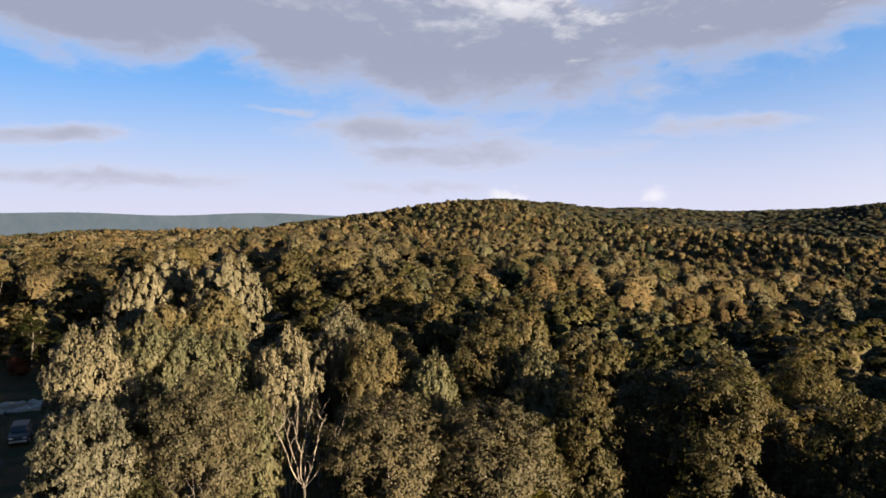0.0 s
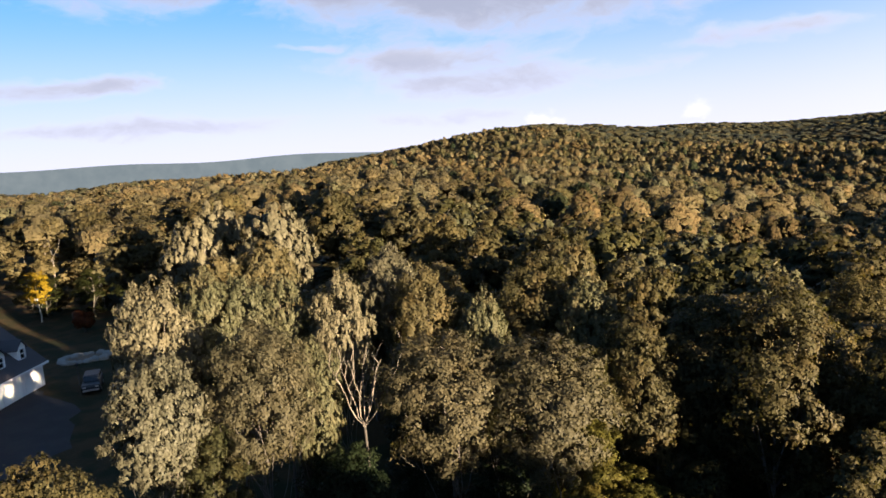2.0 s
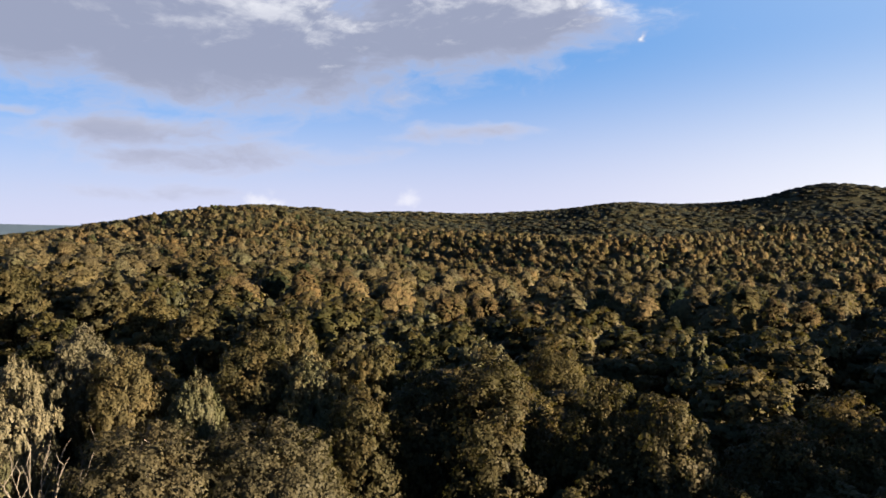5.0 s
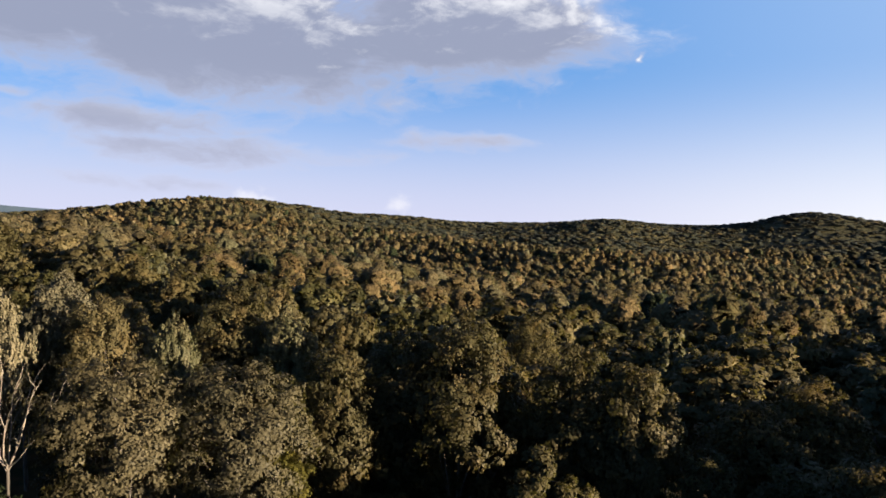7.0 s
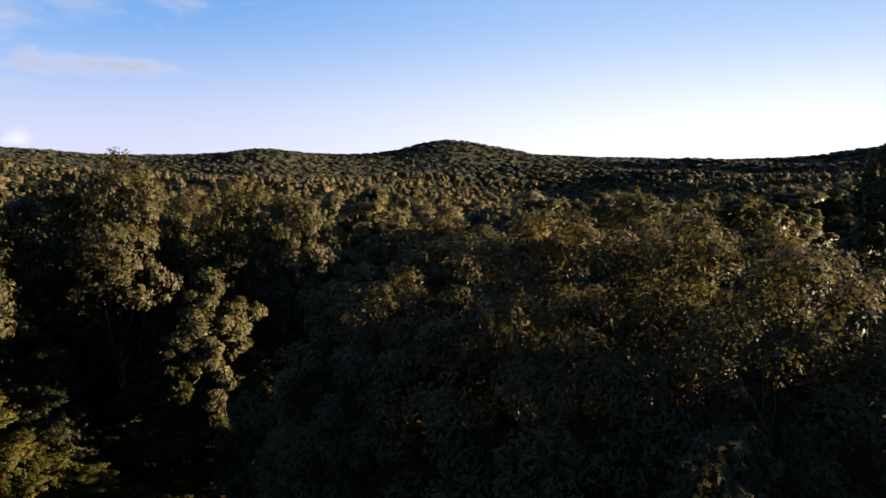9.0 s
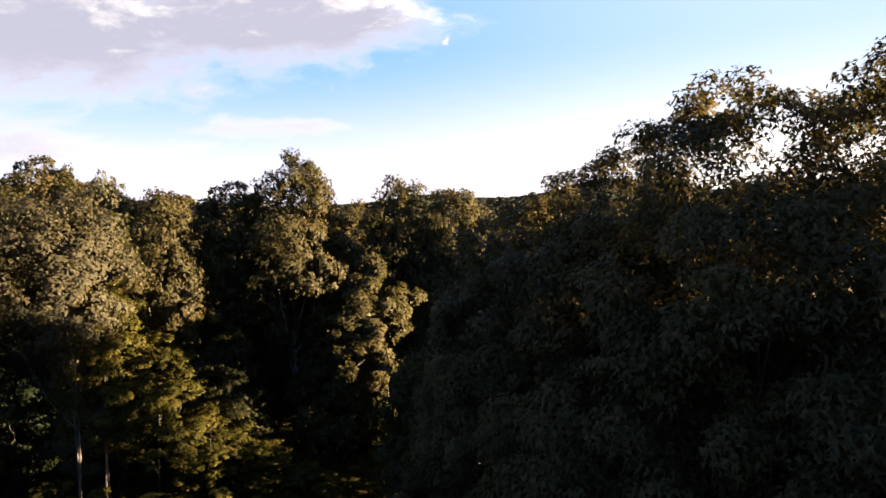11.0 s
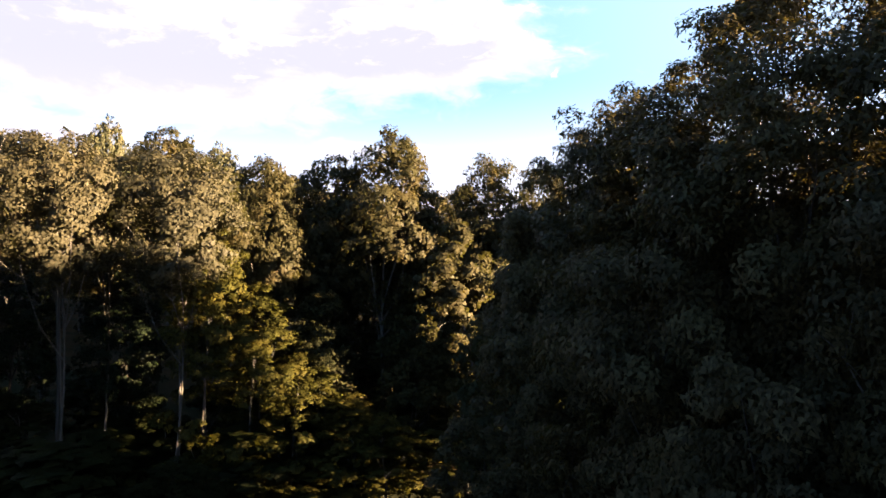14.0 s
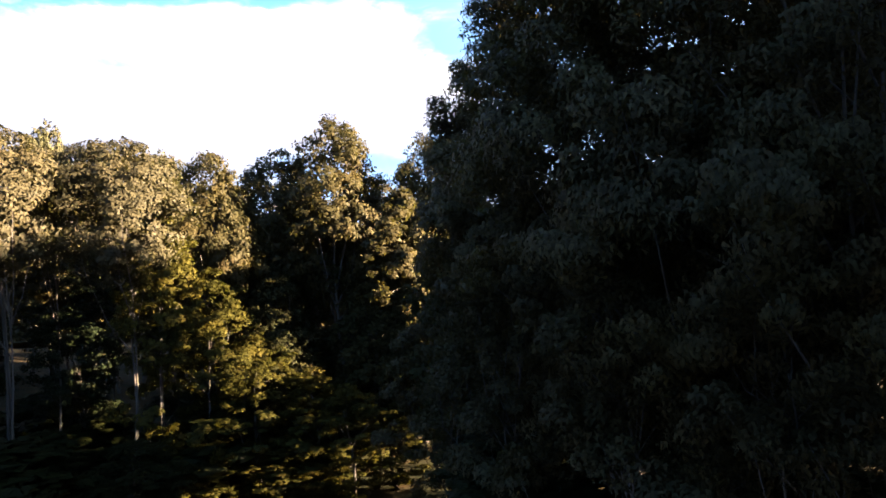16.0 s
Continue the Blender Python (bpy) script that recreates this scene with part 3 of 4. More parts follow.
def build_backdrop():
    """Ridges beyond the woods: a glowing sheet with the haze painted in."""
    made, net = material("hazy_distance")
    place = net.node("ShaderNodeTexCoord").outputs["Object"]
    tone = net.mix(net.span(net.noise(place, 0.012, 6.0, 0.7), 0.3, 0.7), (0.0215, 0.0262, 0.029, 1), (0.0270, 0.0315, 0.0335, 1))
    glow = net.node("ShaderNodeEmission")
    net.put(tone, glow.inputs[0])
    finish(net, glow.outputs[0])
    turns = np.arange(-90, 70, 0.25)
    up = 0.45 + 0.12 * np.sin(turns / 5.0) + 0.08 * np.sin(turns / 2.1 + 1) + np.interp(turns, [-90, 5, 10, 17, 26, 36, 70], [-0.2, -0.1, 0.05, 0.3, 0.45, 0.45, 0.4])
    far = 4600.0
    x, y = -far * np.sin(np.radians(turns)), far * np.cos(np.radians(turns))
    top = 22.6 + far * np.tan(np.radians(up))
    verts = np.concatenate([np.stack([x, y, top], 1), np.stack([x, y, top * 0 - 150], 1), np.stack([x * 1.03, y * 1.03, top * 0 - 150], 1)])
    n = len(turns)
    k = np.arange(n - 1)
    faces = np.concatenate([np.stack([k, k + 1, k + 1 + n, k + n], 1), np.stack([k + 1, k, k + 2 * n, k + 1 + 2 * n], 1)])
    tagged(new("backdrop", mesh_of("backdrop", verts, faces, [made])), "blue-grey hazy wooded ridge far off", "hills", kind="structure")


build_backdrop()


def clear_of_yard(x, y):
    """Whether a spot lies in the woods and not on the lawns, the drive or the house."""
    if math.hypot(x - 0, y - 4) < 18.5 and x < 6.5:
        return False
    spine = [((-80, 88), 24), ((-62, 92), 17), ((-78, 80), 24), ((-60, 82), 24), ((-45, 72), 19), ((-32, 56), 13), ((-22, 40), 10), ((-14, 26), 9), ((-5, 18), 9), ((3, 18), 9), ((-24, 12), 10), ((-20, -6), 14), ((-38, 88), 11), ((-50, 99), 12)]
    return all(math.hypot(x - p[0], y - p[1]) > r for p, r in spine)


def by_neighbour(x, y):
    """Whether a spot lies in the clearing in front of the house among the trees."""
    s = min(max(((x - 66) * 57 + (y - 54) * 46.5) / (57 ** 2 + 46.5 ** 2), 0), 1)
    return math.hypot(x - 66 - 57 * s, y - 54 - 46.5 * s) < 4.5


def lumps(rng, centres, radii, heart, sides=5):
    """Uneven round heads of foliage: a dome for each centre."""
    n = len(centres)
    rows, outs = [], []
    for up, count in ((1.0, 1), (0.62, sides), (-0.25, sides)):
        turn = rng.uniform(0, 6.28, n)[:, None] + 2 * math.pi * np.arange(count) / count
        flat = math.sqrt(1 - up * up)
        d = np.stack([flat * np.cos(turn), flat * np.sin(turn), np.full((n, count), up)], 2)
        rows.append(centres[:, None] + d * (radii[:, None] * rng.uniform(0.78, 1.2, (n, count)))[:, :, None] * [1, 1, 1.15])
        outs.append(d)
    verts, out = np.concatenate(rows, 1), np.concatenate(outs, 1)
    k = np.arange(sides)
    a, b = 1 + k, 1 + (k + 1) % sides
    one = np.concatenate([np.stack([k * 0, a, b], 1), np.stack([a, a + sides, b], 1), np.stack([b, a + sides, b + sides], 1)])
    faces = (one[None] + np.arange(n)[:, None, None] * verts.shape[1]).reshape(-1, 3)
    verts, out = verts.reshape(-1, 3), out.reshape(-1, 3)
    return verts, faces, unit(out * 0.45 + unit(verts - heart) * 0.9 + rng.normal(size=out.shape) * 0.12)


def build_middle_stuff():
    """The woods from 98 to 700 m: many small crowns in one mesh, each of round heads with loose leaves round them."""
    rng = np.random.default_rng(11)
    verts, faces, index, normals, count = [], [], [], [], 0
    spots = []
    r = 98.0
    while r < 700:
        step = 5.7 + r * 0.0042
        a = -88.0 + rng.uniform(0, 2)
        while a < 46:
            spots.append((r + rng.uniform(-2.4, 2.4), a + rng.uniform(-0.4, 0.4) * math.degrees(step / r)))
            a += math.degrees(step * 1.12 / r)
        r += step * 0.95
    for far, a in spots:
        x, y = -far * math.sin(radians(a)), far * math.cos(radians(a))
        height, wide = rng.uniform(12.5, 18.5), rng.uniform(2.5, 4.4)
        if by_neighbour(x, y):
            height, wide = rng.uniform(6.5, 8.5), rng.uniform(2.8, 3.8)
        cards = int(np.interp(far, (98, 160, 250, 440, 700), (520, 210, 80, 26, 10)))
        heads = 14 if far < 200 else 11 if far < 330 else 8 if far < 500 else 6
        centres = unit(rng.normal(size=(heads, 3)))
        centres[:, 2] = np.abs(centres[:, 2]) * 1.25 - 0.3
        centres = centres * [wide * 0.6, wide * 0.6, 2.5] + [0, 0, height - 3.8]
        radii = wide * rng.uniform(0.36, 0.58, heads) * (10 / heads) ** 0.35
        heart = np.array([0, 0, height - 6.0])
        share = (0.18, 0.08, 0.14, 0.30, 0.02, 0.28) if a > 4 else (0.34, 0.18, 0.14, 0.22, 0.05, 0.07)
        kind = rng.choice(6, p=share)
        solid = lumps(rng, centres, radii * 0.86, heart)
        loose = leaf_cloud(rng, centres, radii, cards, 0.62 * (far / 200) ** 0.75, 0.85, -0.2, 0.75, 1.0, heart, 0.45, 0.25, 1.15)
        if math.hypot(x - 124.5, y - 101.6) < 7.0 or (a > 15 and not clear_of_yard(x, y)):
            continue
        for (v, f, soft), tone in ((solid, kind + 6), (loose, kind)):
            verts.append(v + [x, y, float(land(x, y))])
            normals.append(soft)
            faces.append(f + count)
            index.append(np.full(len(f), tone))
            count += len(v)
    data = mesh_of("woods", np.concatenate(verts), np.concatenate(faces), [OAK, MAPLE, GREY, GOLD, PINE, THIN, *MID], np.concatenate(index), True, np.concatenate(normals))
    tagged(new("woods", data), "dense olive and brown broadleaf woods", "woods", kind="stuff")


build_middle_stuff()

# ---------------------------------------------------------------- trees
LABELS = {
    "oak": "olive brown oak with rounded leafy clumps",
    "maple": "dull green maple in dense woodland",
    "pale": "silvery pale tree with wind-turned leaves",
    "grey": "grey-green tree with rounded crown",
    "thin": "thin birch with sparse brown leaves and white stems",
    "gold": "golden green tree turning to autumn",
    "edge": "golden green tree leafy to the ground behind the lawn",
    "fresh": "low yellow-green tree at the lawn edge",
    "pine": "dark green tree added for the shade below the crowns",
    "shrub": "low dense green shrub under the trees",
    "yellow": "slender bright yellow tree at the lawn edge",
}
LOOK = {"oak": (OAK, BARK), "maple": (MAPLE, BARK), "pale": (PALE, DEAD), "grey": (GREY, BARK), "thin": (THIN, ASH),
        "gold": (GOLD, BARK), "edge": (GOLD, BARK), "fresh": (FRESH, DARK_BARK), "pine": (PINE, DARK_BARK), "shrub": (SHRUB, BARK), "yellow": (YELLOW, BIRCH)}


LOW = {"fresh": 0.2, "maple": 3.2, "shrub": 0.2, "thin": 9.4, "pale": 9.4, "grey": 9.4, "oak": 7.4, "gold": 8.4, "edge": 0.3}


def model(kind, seed, level):
    """A model tree 16 m high. Level 0: at the yard, 1: the rows behind, 2: further off, 3: round the back of the yard."""
    sparse = kind == "thin"
    base = LOW.get(kind, 4.0)
    tall = {"pale": 1.15, "grey": 1.05}.get(kind, 0.9)
    droop = {"pale": -0.9, "grey": -0.6}.get(kind, 0.2)
    if level == 0:
        upswept = kind in ("pale", "grey")
        shape = tree_shape(seed, 16.0, 3.1, base, 48, 30000 if sparse else 25000, 0.125 if sparse else 0.155, 0.75, limbs=14 if sparse else 9,
                           bare=0.12 if sparse else 0.0, forks=2 if sparse or seed % 3 == 0 else 1, clump=0.29 if kind == "fresh" else 0.32, droop=droop, tufts=26 if upswept else 12 if kind == "fresh" else 18, tall=0.75 if kind == "fresh" else tall)
    elif level == 1:
        shape = tree_shape(seed, 16.0, 3.0, base + (base > 2), 30, 10500, 0.25, 0.8, limbs=5, clump=0.38, droop=droop, tufts=9, tall=tall)
    else:
        shape = tree_shape(seed, 16.0, 2.9, 7.5, 22, 5200, 0.36, 0.85, limbs=3, clump=0.44, droop=droop, tufts=6, tall=tall)
    if level == 3:
        shape = tree_shape(seed, 16.0, 2.9, 5.0, 16, 1300, 0.9, 0.95, limbs=3, clump=0.44, tufts=0)
    leaf, bark = LOOK[kind]
    name = {"oak": "oak_tree", "maple": "maple_tree", "thin": "birch_tree", "shrub": "shrub"}.get(kind, "tree")
    return tree_of(name, shape, leaf, bark, LABELS[kind], "shrub" if kind == "shrub" else "tree")


MODELS = {}


def plant(kind, x, y, top, radius, level=0, turn=0.0, group=""):
    """Sets a tree of a kind with its top at that height."""
    key = (kind, level, int(abs(x * 7 + y * 3)) % (3 if level == 0 else 2))
    z = float(land(x, y)) - 0.1
    scale = (radius / 2.75, radius / 2.75, (top - z) / 16.0)
    m = Matrix.LocRotScale((x, y, z), Euler((0, 0, turn)), scale)
    if key not in MODELS:
        tree = MODELS[key] = model(kind, 10 * sum(map(ord, kind)) + key[2], level)
        tree.matrix_basis = m
    else:
        tree = copy_thing(MODELS[key], Matrix.LocRotScale((x, y, z), Euler((0, 0, turn)), None))
        tree.scale = scale
    if group:
        tree["group"] = group
    return tree


# x, y, height of the top, crown radius
# the pines are added low and dark, in place of shade under the crowns
PALE_ROW = [("pale", -16.7, 33.0, 18.1, 2.2), ("pale", -14.7, 28.4, 15.7, 2.2), ("grey", -15.0, 35.4, 18.0, 1.7), ("grey", -13.5, 36.6, 17.5, 1.8),
            ("grey", -11.4, 37.3, 17.4, 1.8), ("thin", -10.6, 29.7, 16.3, 2.4), ("pale", -8.2, 36.1, 17.4, 1.8), ("grey", -9.3, 32.9, 14.8, 1.6),
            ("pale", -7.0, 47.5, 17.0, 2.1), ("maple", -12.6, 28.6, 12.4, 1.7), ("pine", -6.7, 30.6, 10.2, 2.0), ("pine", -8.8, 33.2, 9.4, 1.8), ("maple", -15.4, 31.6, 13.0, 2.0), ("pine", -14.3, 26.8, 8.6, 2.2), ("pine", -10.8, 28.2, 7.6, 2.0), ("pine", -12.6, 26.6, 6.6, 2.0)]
FRONT_ROW = [("thin", -2.6, 32.2, 15.0, 3.0), ("grey", -0.6, 36.0, 15.9, 1.5), ("thin", 2.2, 32.0, 14.6, 3.2), ("gold", -4.5, 44.8, 15.9, 2.1),
             ("grey", 2.2, 43.9, 15.4, 2.2), ("grey", 5.5, 40.6, 15.6, 1.9), ("oak", 7.0, 35.3, 14.5, 2.4), ("oak", 13.4, 33.4, 16.2, 2.9), ("oak", 11.0, 36.4, 15.2, 2.7),
             ("oak", 18.0, 30.6, 14.9, 2.4), ("oak", 16.2, 35.6, 13.6, 2.7), ("oak", 23.9, 46.2, 13.9, 2.6), ("oak", 2.6, 43.2, 17.0, 2.6), ("gold", 20.2, 28.4, 14.4, 2.3)]
UNDER_ROW = [("maple", 14.3, 32.0, 7.0, 2.2), ("maple", 17.4, 31.0, 8.0, 2.4), ("maple", 9.6, 33.0, 7.6, 2.0), ("fresh", 3.8, 32.6, 11.0, 2.5),
             ("fresh", 5.8, 31.8, 8.2, 2.5), ("fresh", 7.8, 31.0, 4.8, 2.2), ("fresh", 10.0, 29.4, 2.8, 2.0), ("fresh", 11.2, 27.8, 2.0, 1.6),
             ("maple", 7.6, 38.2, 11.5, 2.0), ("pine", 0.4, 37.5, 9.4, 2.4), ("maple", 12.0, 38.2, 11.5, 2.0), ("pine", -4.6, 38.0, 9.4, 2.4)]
SECOND_ROW = [("pale", -20.6, 47.8, 19.9, 2.2), ("pale", -14.6, 47.8, 20.4, 2.5), ("pale", -20.9, 54.0, 20.6, 2.4), ("gold", -14.1, 43.8, 18.3, 2.3), ("gold", -17.0, 43.0, 17.6, 2.3), ("maple", -20.4, 43.6, 16.4, 2.4),
              ("gold", -34.2, 66.8, 18.8, 4.3), ("maple", -10.3, 57.1, 17.4, 2.9), ("oak", -4.8, 65.8, 17.4, 3.2), ("oak", -0.2, 60.0, 16.8, 2.9),
              ("oak", 5.3, 57.8, 16.8, 3.2), ("gold", 6.2, 51.6, 15.7, 2.0), ("oak", -17.2, 78.1, 19.7, 3.2), ("maple", 15.9, 52.8, 14.6, 2.6), ("oak", 10.6, 46.0, 15.0, 2.4)]
SIDE_ROW = [("oak", 33.0, 14.5, 12.6, 2.7), ("maple", 29.0, 18.5, 11.6, 2.8), ("oak", 26.5, 20.5, 11.6, 2.8),
            ("gold", 38.4, 19.0, 14.4, 3.6), ("oak", 27.3, 28.6, 12.2, 3.0), ("maple", 24.0, 22.5, 10.8, 2.6), ("oak", 32.3, 29.1, 12.8, 3.0),
            ("maple", 21.6, 25.0, 11.0, 2.2), ("pine", 28.4, 41.0, 6.6, 2.4), ("pine", 30.6, 45.0, 7.0, 2.6), ("pine", 33.6, 48.6, 7.0, 2.6), ("pine", 26.6, 37.4, 6.4, 2.4), ("oak", -13.9, 19.2, 15.2, 2.0)]
# added trees, mostly out of view, that shade the oaks and front rows
BACK_ROW = [("oak", 14.8, 6.8, 13.6, 3.0), ("oak", 16.8, 4.5, 13.2, 3.4), ("maple", 18.2, 7.4, 13.0, 3.5), ("oak", 21.6, 8.0, 13.2, 2.6), ("oak", 18.6, -2.0, 13.0, 3.2), ("oak", 17.4, -5.6, 13.0, 3.0), ("maple", 22.5, 3.0, 13.0, 3.4), ("maple", 13.9, 17.2, 9.4, 2.5), ("maple", 16.6, 14.4, 10.2, 2.5), ("maple", 12.4, 20.4, 7.6, 1.6), ("maple", 21.4, 13.5, 12.4, 2.3), ("maple", 19.4, 14.6, 10.6, 2.0), ("maple", 19.6, 11.2, 12.0, 2.4), ("oak", 44.0, -9.5, 18.4, 3.0), ("oak", 49.5, 3.0, 18.4, 3.2), ("maple", 45.0, 6.5, 17.4, 2.8)]
rng = random.Random(7)
planted = []
for row in (PALE_ROW, FRONT_ROW, UNDER_ROW, SECOND_ROW, SIDE_ROW, BACK_ROW):
    for kind, x, y, top, radius in row:
        plant(kind, x, y, top, radius, 1 if row in (SECOND_ROW, BACK_ROW) else 0, rng.uniform(0, 6.28), "trees at the edge of the yard")
        planted.append((x, y, radius))


def fill_woods():
    """The trees between the yard's rows and the far woods."""
    r = 24.0
    while r < 98:
        step = 5.6 + r * 0.012
        a = -180.0 + rng.uniform(0, 5)
        while a < 180:
            far, turn = r + rng.uniform(-1.6, 1.6), a + rng.uniform(-0.3, 0.3) * math.degrees(step / r)
            a += math.degrees(step * 1.1 / r)
            seen = -80 < turn < 40
            x, y = -far * math.sin(radians(turn)), far * math.cos(radians(turn))
            # unseen trees towards the sun, kept close and tall to shade the yard
            sunny = -168 < turn < -100
            if not seen and (far > (70 if sunny else 50) or (not sunny and rng.random() < 0.4)):
                continue
            if 25 < turn < 41 and far < 100:
                continue
            if seen and y < 35 and -19 < x < 23:
                continue
            if not clear_of_yard(x, y) or any(math.hypot(x - p[0], y - p[1]) < 1.9 + 0.55 * p[2] for p in planted):
                continue
            wide = rng.uniform(2.6, 3.8) if seen and far < 75 else rng.uniform(3.0, 4.4)
            # a lane is left open for the low sun to reach the lawn edge
            along, across = (x - 7.5) * 0.743 - (y - 28) * 0.669, (x - 7.5) * 0.669 + (y - 28) * 0.743
            if 5 < along < 90 and across + 0.85 * wide > -0.6 and across - 0.85 * wide < 3.6:
                continue
            warm = turn > 5 and far > 60
            kind = rng.choice(("gold", "gold", "oak", "maple", "oak") if warm else ("oak", "oak", "maple", "maple", "gold", "gold", "grey"))
            top = (float(land(x, y)) if seen else 0.0) + (rng.uniform(14.5, 16.5) if sunny and far < 48 else rng.uniform(14.0, 17.6))
            if seen and 6 < across < 14 and 0 < along < 50:
                top = min(top, float(land(x, y)) + 13.5)
            lawn = min(max(((x + 60) * 48 - (y - 108) * 44) / (48 ** 2 + 44 ** 2), 0), 1)
            if by_neighbour(x, y):
                top = float(land(x, y)) + rng.uniform(6.0, 8.0)
            elif -53 < turn < -42 and 43 < far < 62 or math.hypot(x + 60 - 48 * lawn, y - 108 + 44 * lawn) < 13:
                top = float(land(x, y)) + (rng.uniform(6.5, 8.5) if turn > 0 and lawn < 0.6 else rng.uniform(9.0, 11.0))
            plant(kind, x, y, top, wide, (1 if far < 56 else 2) if seen else 3, rng.uniform(0, 6.28), "woodland trees")
            planted.append((x, y, 3.0))
        r += step * 0.92
    for n in range(34):
        x, y = rng.uniform(-16, 20), rng.uniform(31, 42)
        top = float(land(x, y)) + rng.uniform(2.5, 5.5)
        if clear_of_yard(x, y):
            plant("shrub", x, y, top, rng.uniform(1.6, 2.6), 3, rng.uniform(0, 6.28), "shrubs under the trees")


fill_woods()


def build_big_oak(x, y, height, radius, base, seed, leaves, turn=0.0):
    shape = tree_shape(seed, height, radius, base, int(9 * radius ** 1.5), int(leaves * 1.3), 0.105, 0.48, limbs=24, forks=2, clump=0.23, droop=0.9, tufts=10, fill=True)
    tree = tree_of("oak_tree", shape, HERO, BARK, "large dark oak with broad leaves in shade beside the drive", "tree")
    tree.matrix_basis = Matrix.LocRotScale((x, y, float(land(x, y)) - 0.1), Euler((0, 0, turn)), None)
    planted.append((x, y, radius))


build_big_oak(9.5, 5.5, 15.8, 4.9, 2.0, 5, 125000)
build_big_oak(10.6, 12.0, 15.3, 3.7, 1.5, 9, 88000)
build_big_oak(10.1, 9.0, 15.6, 4.1, 2.0, 21, 90000, 1.0)
build_big_oak(9.7, 2.6, 15.8, 4.7, 2.5, 14, 95000)
build_big_oak(9.9, 8.5, 6.8, 2.4, -4.0, 47, 18000)
build_big_oak(10.4, 2.6, 7.0, 2.4, -4.0, 49, 18000)
build_big_oak(8.2, 6.4, 9.0, 2.9, -4.0, 31, 39000)
build_big_oak(8.6, 10.8, 8.8, 2.9, -4.0, 33, 33800)
build_big_oak(9.6, 15.4, 8.0, 2.6, -4.0, 35, 26000)
build_big_oak(8.8, 3.6, 8.8, 2.8, -4.0, 37, 33800)


def build_spray_tree(x, y):
    """A slender tree whose leaves hang in a few loose bunches."""
    rng = np.random.default_rng(52)
    bunches = np.array([(0.3, 0.3, 13.6, 1.0), (-0.5, -0.1, 12.4, 0.9), (1.0, 0.1, 12.2, 1.0), (2.2, 0.4, 12.6, 0.9), (-0.2, -0.4, 11.3, 0.8), (-0.9, 0.2, 10.6, 0.75), (1.6, 0.1, 11.2, 0.7),
                        (0.4, -0.2, 10.1, 0.75), (-1.2, 0.0, 9.6, 0.5), (0.1, -0.3, 9.0, 0.6), (0.5, -0.1, 8.1, 0.5), (1.3, 0.0, 9.6, 0.45), (0.9, -0.1, 7.4, 0.35), (-1.3, 0.0, 11.8, 0.55)])
    centres, radii = tufts_on(rng, bunches[:, :3], bunches[:, 3], 9, 0.4)
    leaves = leaf_cloud(rng, centres, radii, 12000, 0.19, 0.75, 0.5, 0.2, stray=0.9, ruffle=0.6)
    stem = [(2.9, 2.7, -0.3), (2.8, 2.6, 6.0), (1.7, 1.6, 10.0), (0.5, 0.5, 12.4)]
    paths = [(stem, [0.11, 0.09, 0.07, 0.02])]
    for b in bunches:
        start = np.array((1.5, 1.5, max(b[2] + 0.3, 9.8)))
        paths.append(([start, (start + b[:3]) / 2 + [0, 0, 0.25], b[:3]], [0.035, 0.025, 0.01]))
    tree = tree_of("tree", (tubes(paths), leaves), GOLD, BARK, "slender tree with hanging golden bunches of leaves", "tree")
    tree.matrix_basis = pose(x, y, float(land(x, y)))


build_spray_tree(13.9, 26.6)

# low growth beside the drive
# this one is added out of view, to keep the sun off the lawn
plant("shrub", 28.5, 6.4, 5.4, 2.3, 2, 0.2, "shrubs beside the drive")
for x, y, top, radius in ((4.2, 32.6, 0.4, 2.2), (6.4, 31.6, 0.2, 2.0), (8.6, 30.6, 0.0, 2.0), (10.8, 29.2, -0.4, 1.8), (8.0, 33.8, 1.2, 2.2), (11.6, 31.6, 0.8, 2.2), (14.2, 29.6, 0.6, 2.0)):
    plant("fresh", x, y, top, radius, 1, x, "low trees at the lawn edge")
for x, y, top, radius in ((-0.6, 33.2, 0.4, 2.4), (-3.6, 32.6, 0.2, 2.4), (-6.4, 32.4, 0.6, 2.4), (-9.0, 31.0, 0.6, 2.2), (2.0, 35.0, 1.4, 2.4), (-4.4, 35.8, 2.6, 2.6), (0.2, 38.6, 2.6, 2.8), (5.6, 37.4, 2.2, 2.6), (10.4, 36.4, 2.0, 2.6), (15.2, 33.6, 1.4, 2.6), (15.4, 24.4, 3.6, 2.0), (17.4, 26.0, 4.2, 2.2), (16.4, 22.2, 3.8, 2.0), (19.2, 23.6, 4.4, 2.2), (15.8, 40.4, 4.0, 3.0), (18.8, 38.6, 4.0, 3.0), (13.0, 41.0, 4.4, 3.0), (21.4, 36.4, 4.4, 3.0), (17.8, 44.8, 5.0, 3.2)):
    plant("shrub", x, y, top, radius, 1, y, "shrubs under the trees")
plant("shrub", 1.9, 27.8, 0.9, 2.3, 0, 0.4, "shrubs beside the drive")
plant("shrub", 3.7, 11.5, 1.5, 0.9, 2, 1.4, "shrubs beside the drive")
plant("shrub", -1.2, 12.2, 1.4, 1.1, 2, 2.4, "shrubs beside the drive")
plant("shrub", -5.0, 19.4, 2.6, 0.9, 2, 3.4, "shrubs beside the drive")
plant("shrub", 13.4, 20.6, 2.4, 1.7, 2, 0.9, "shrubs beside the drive")
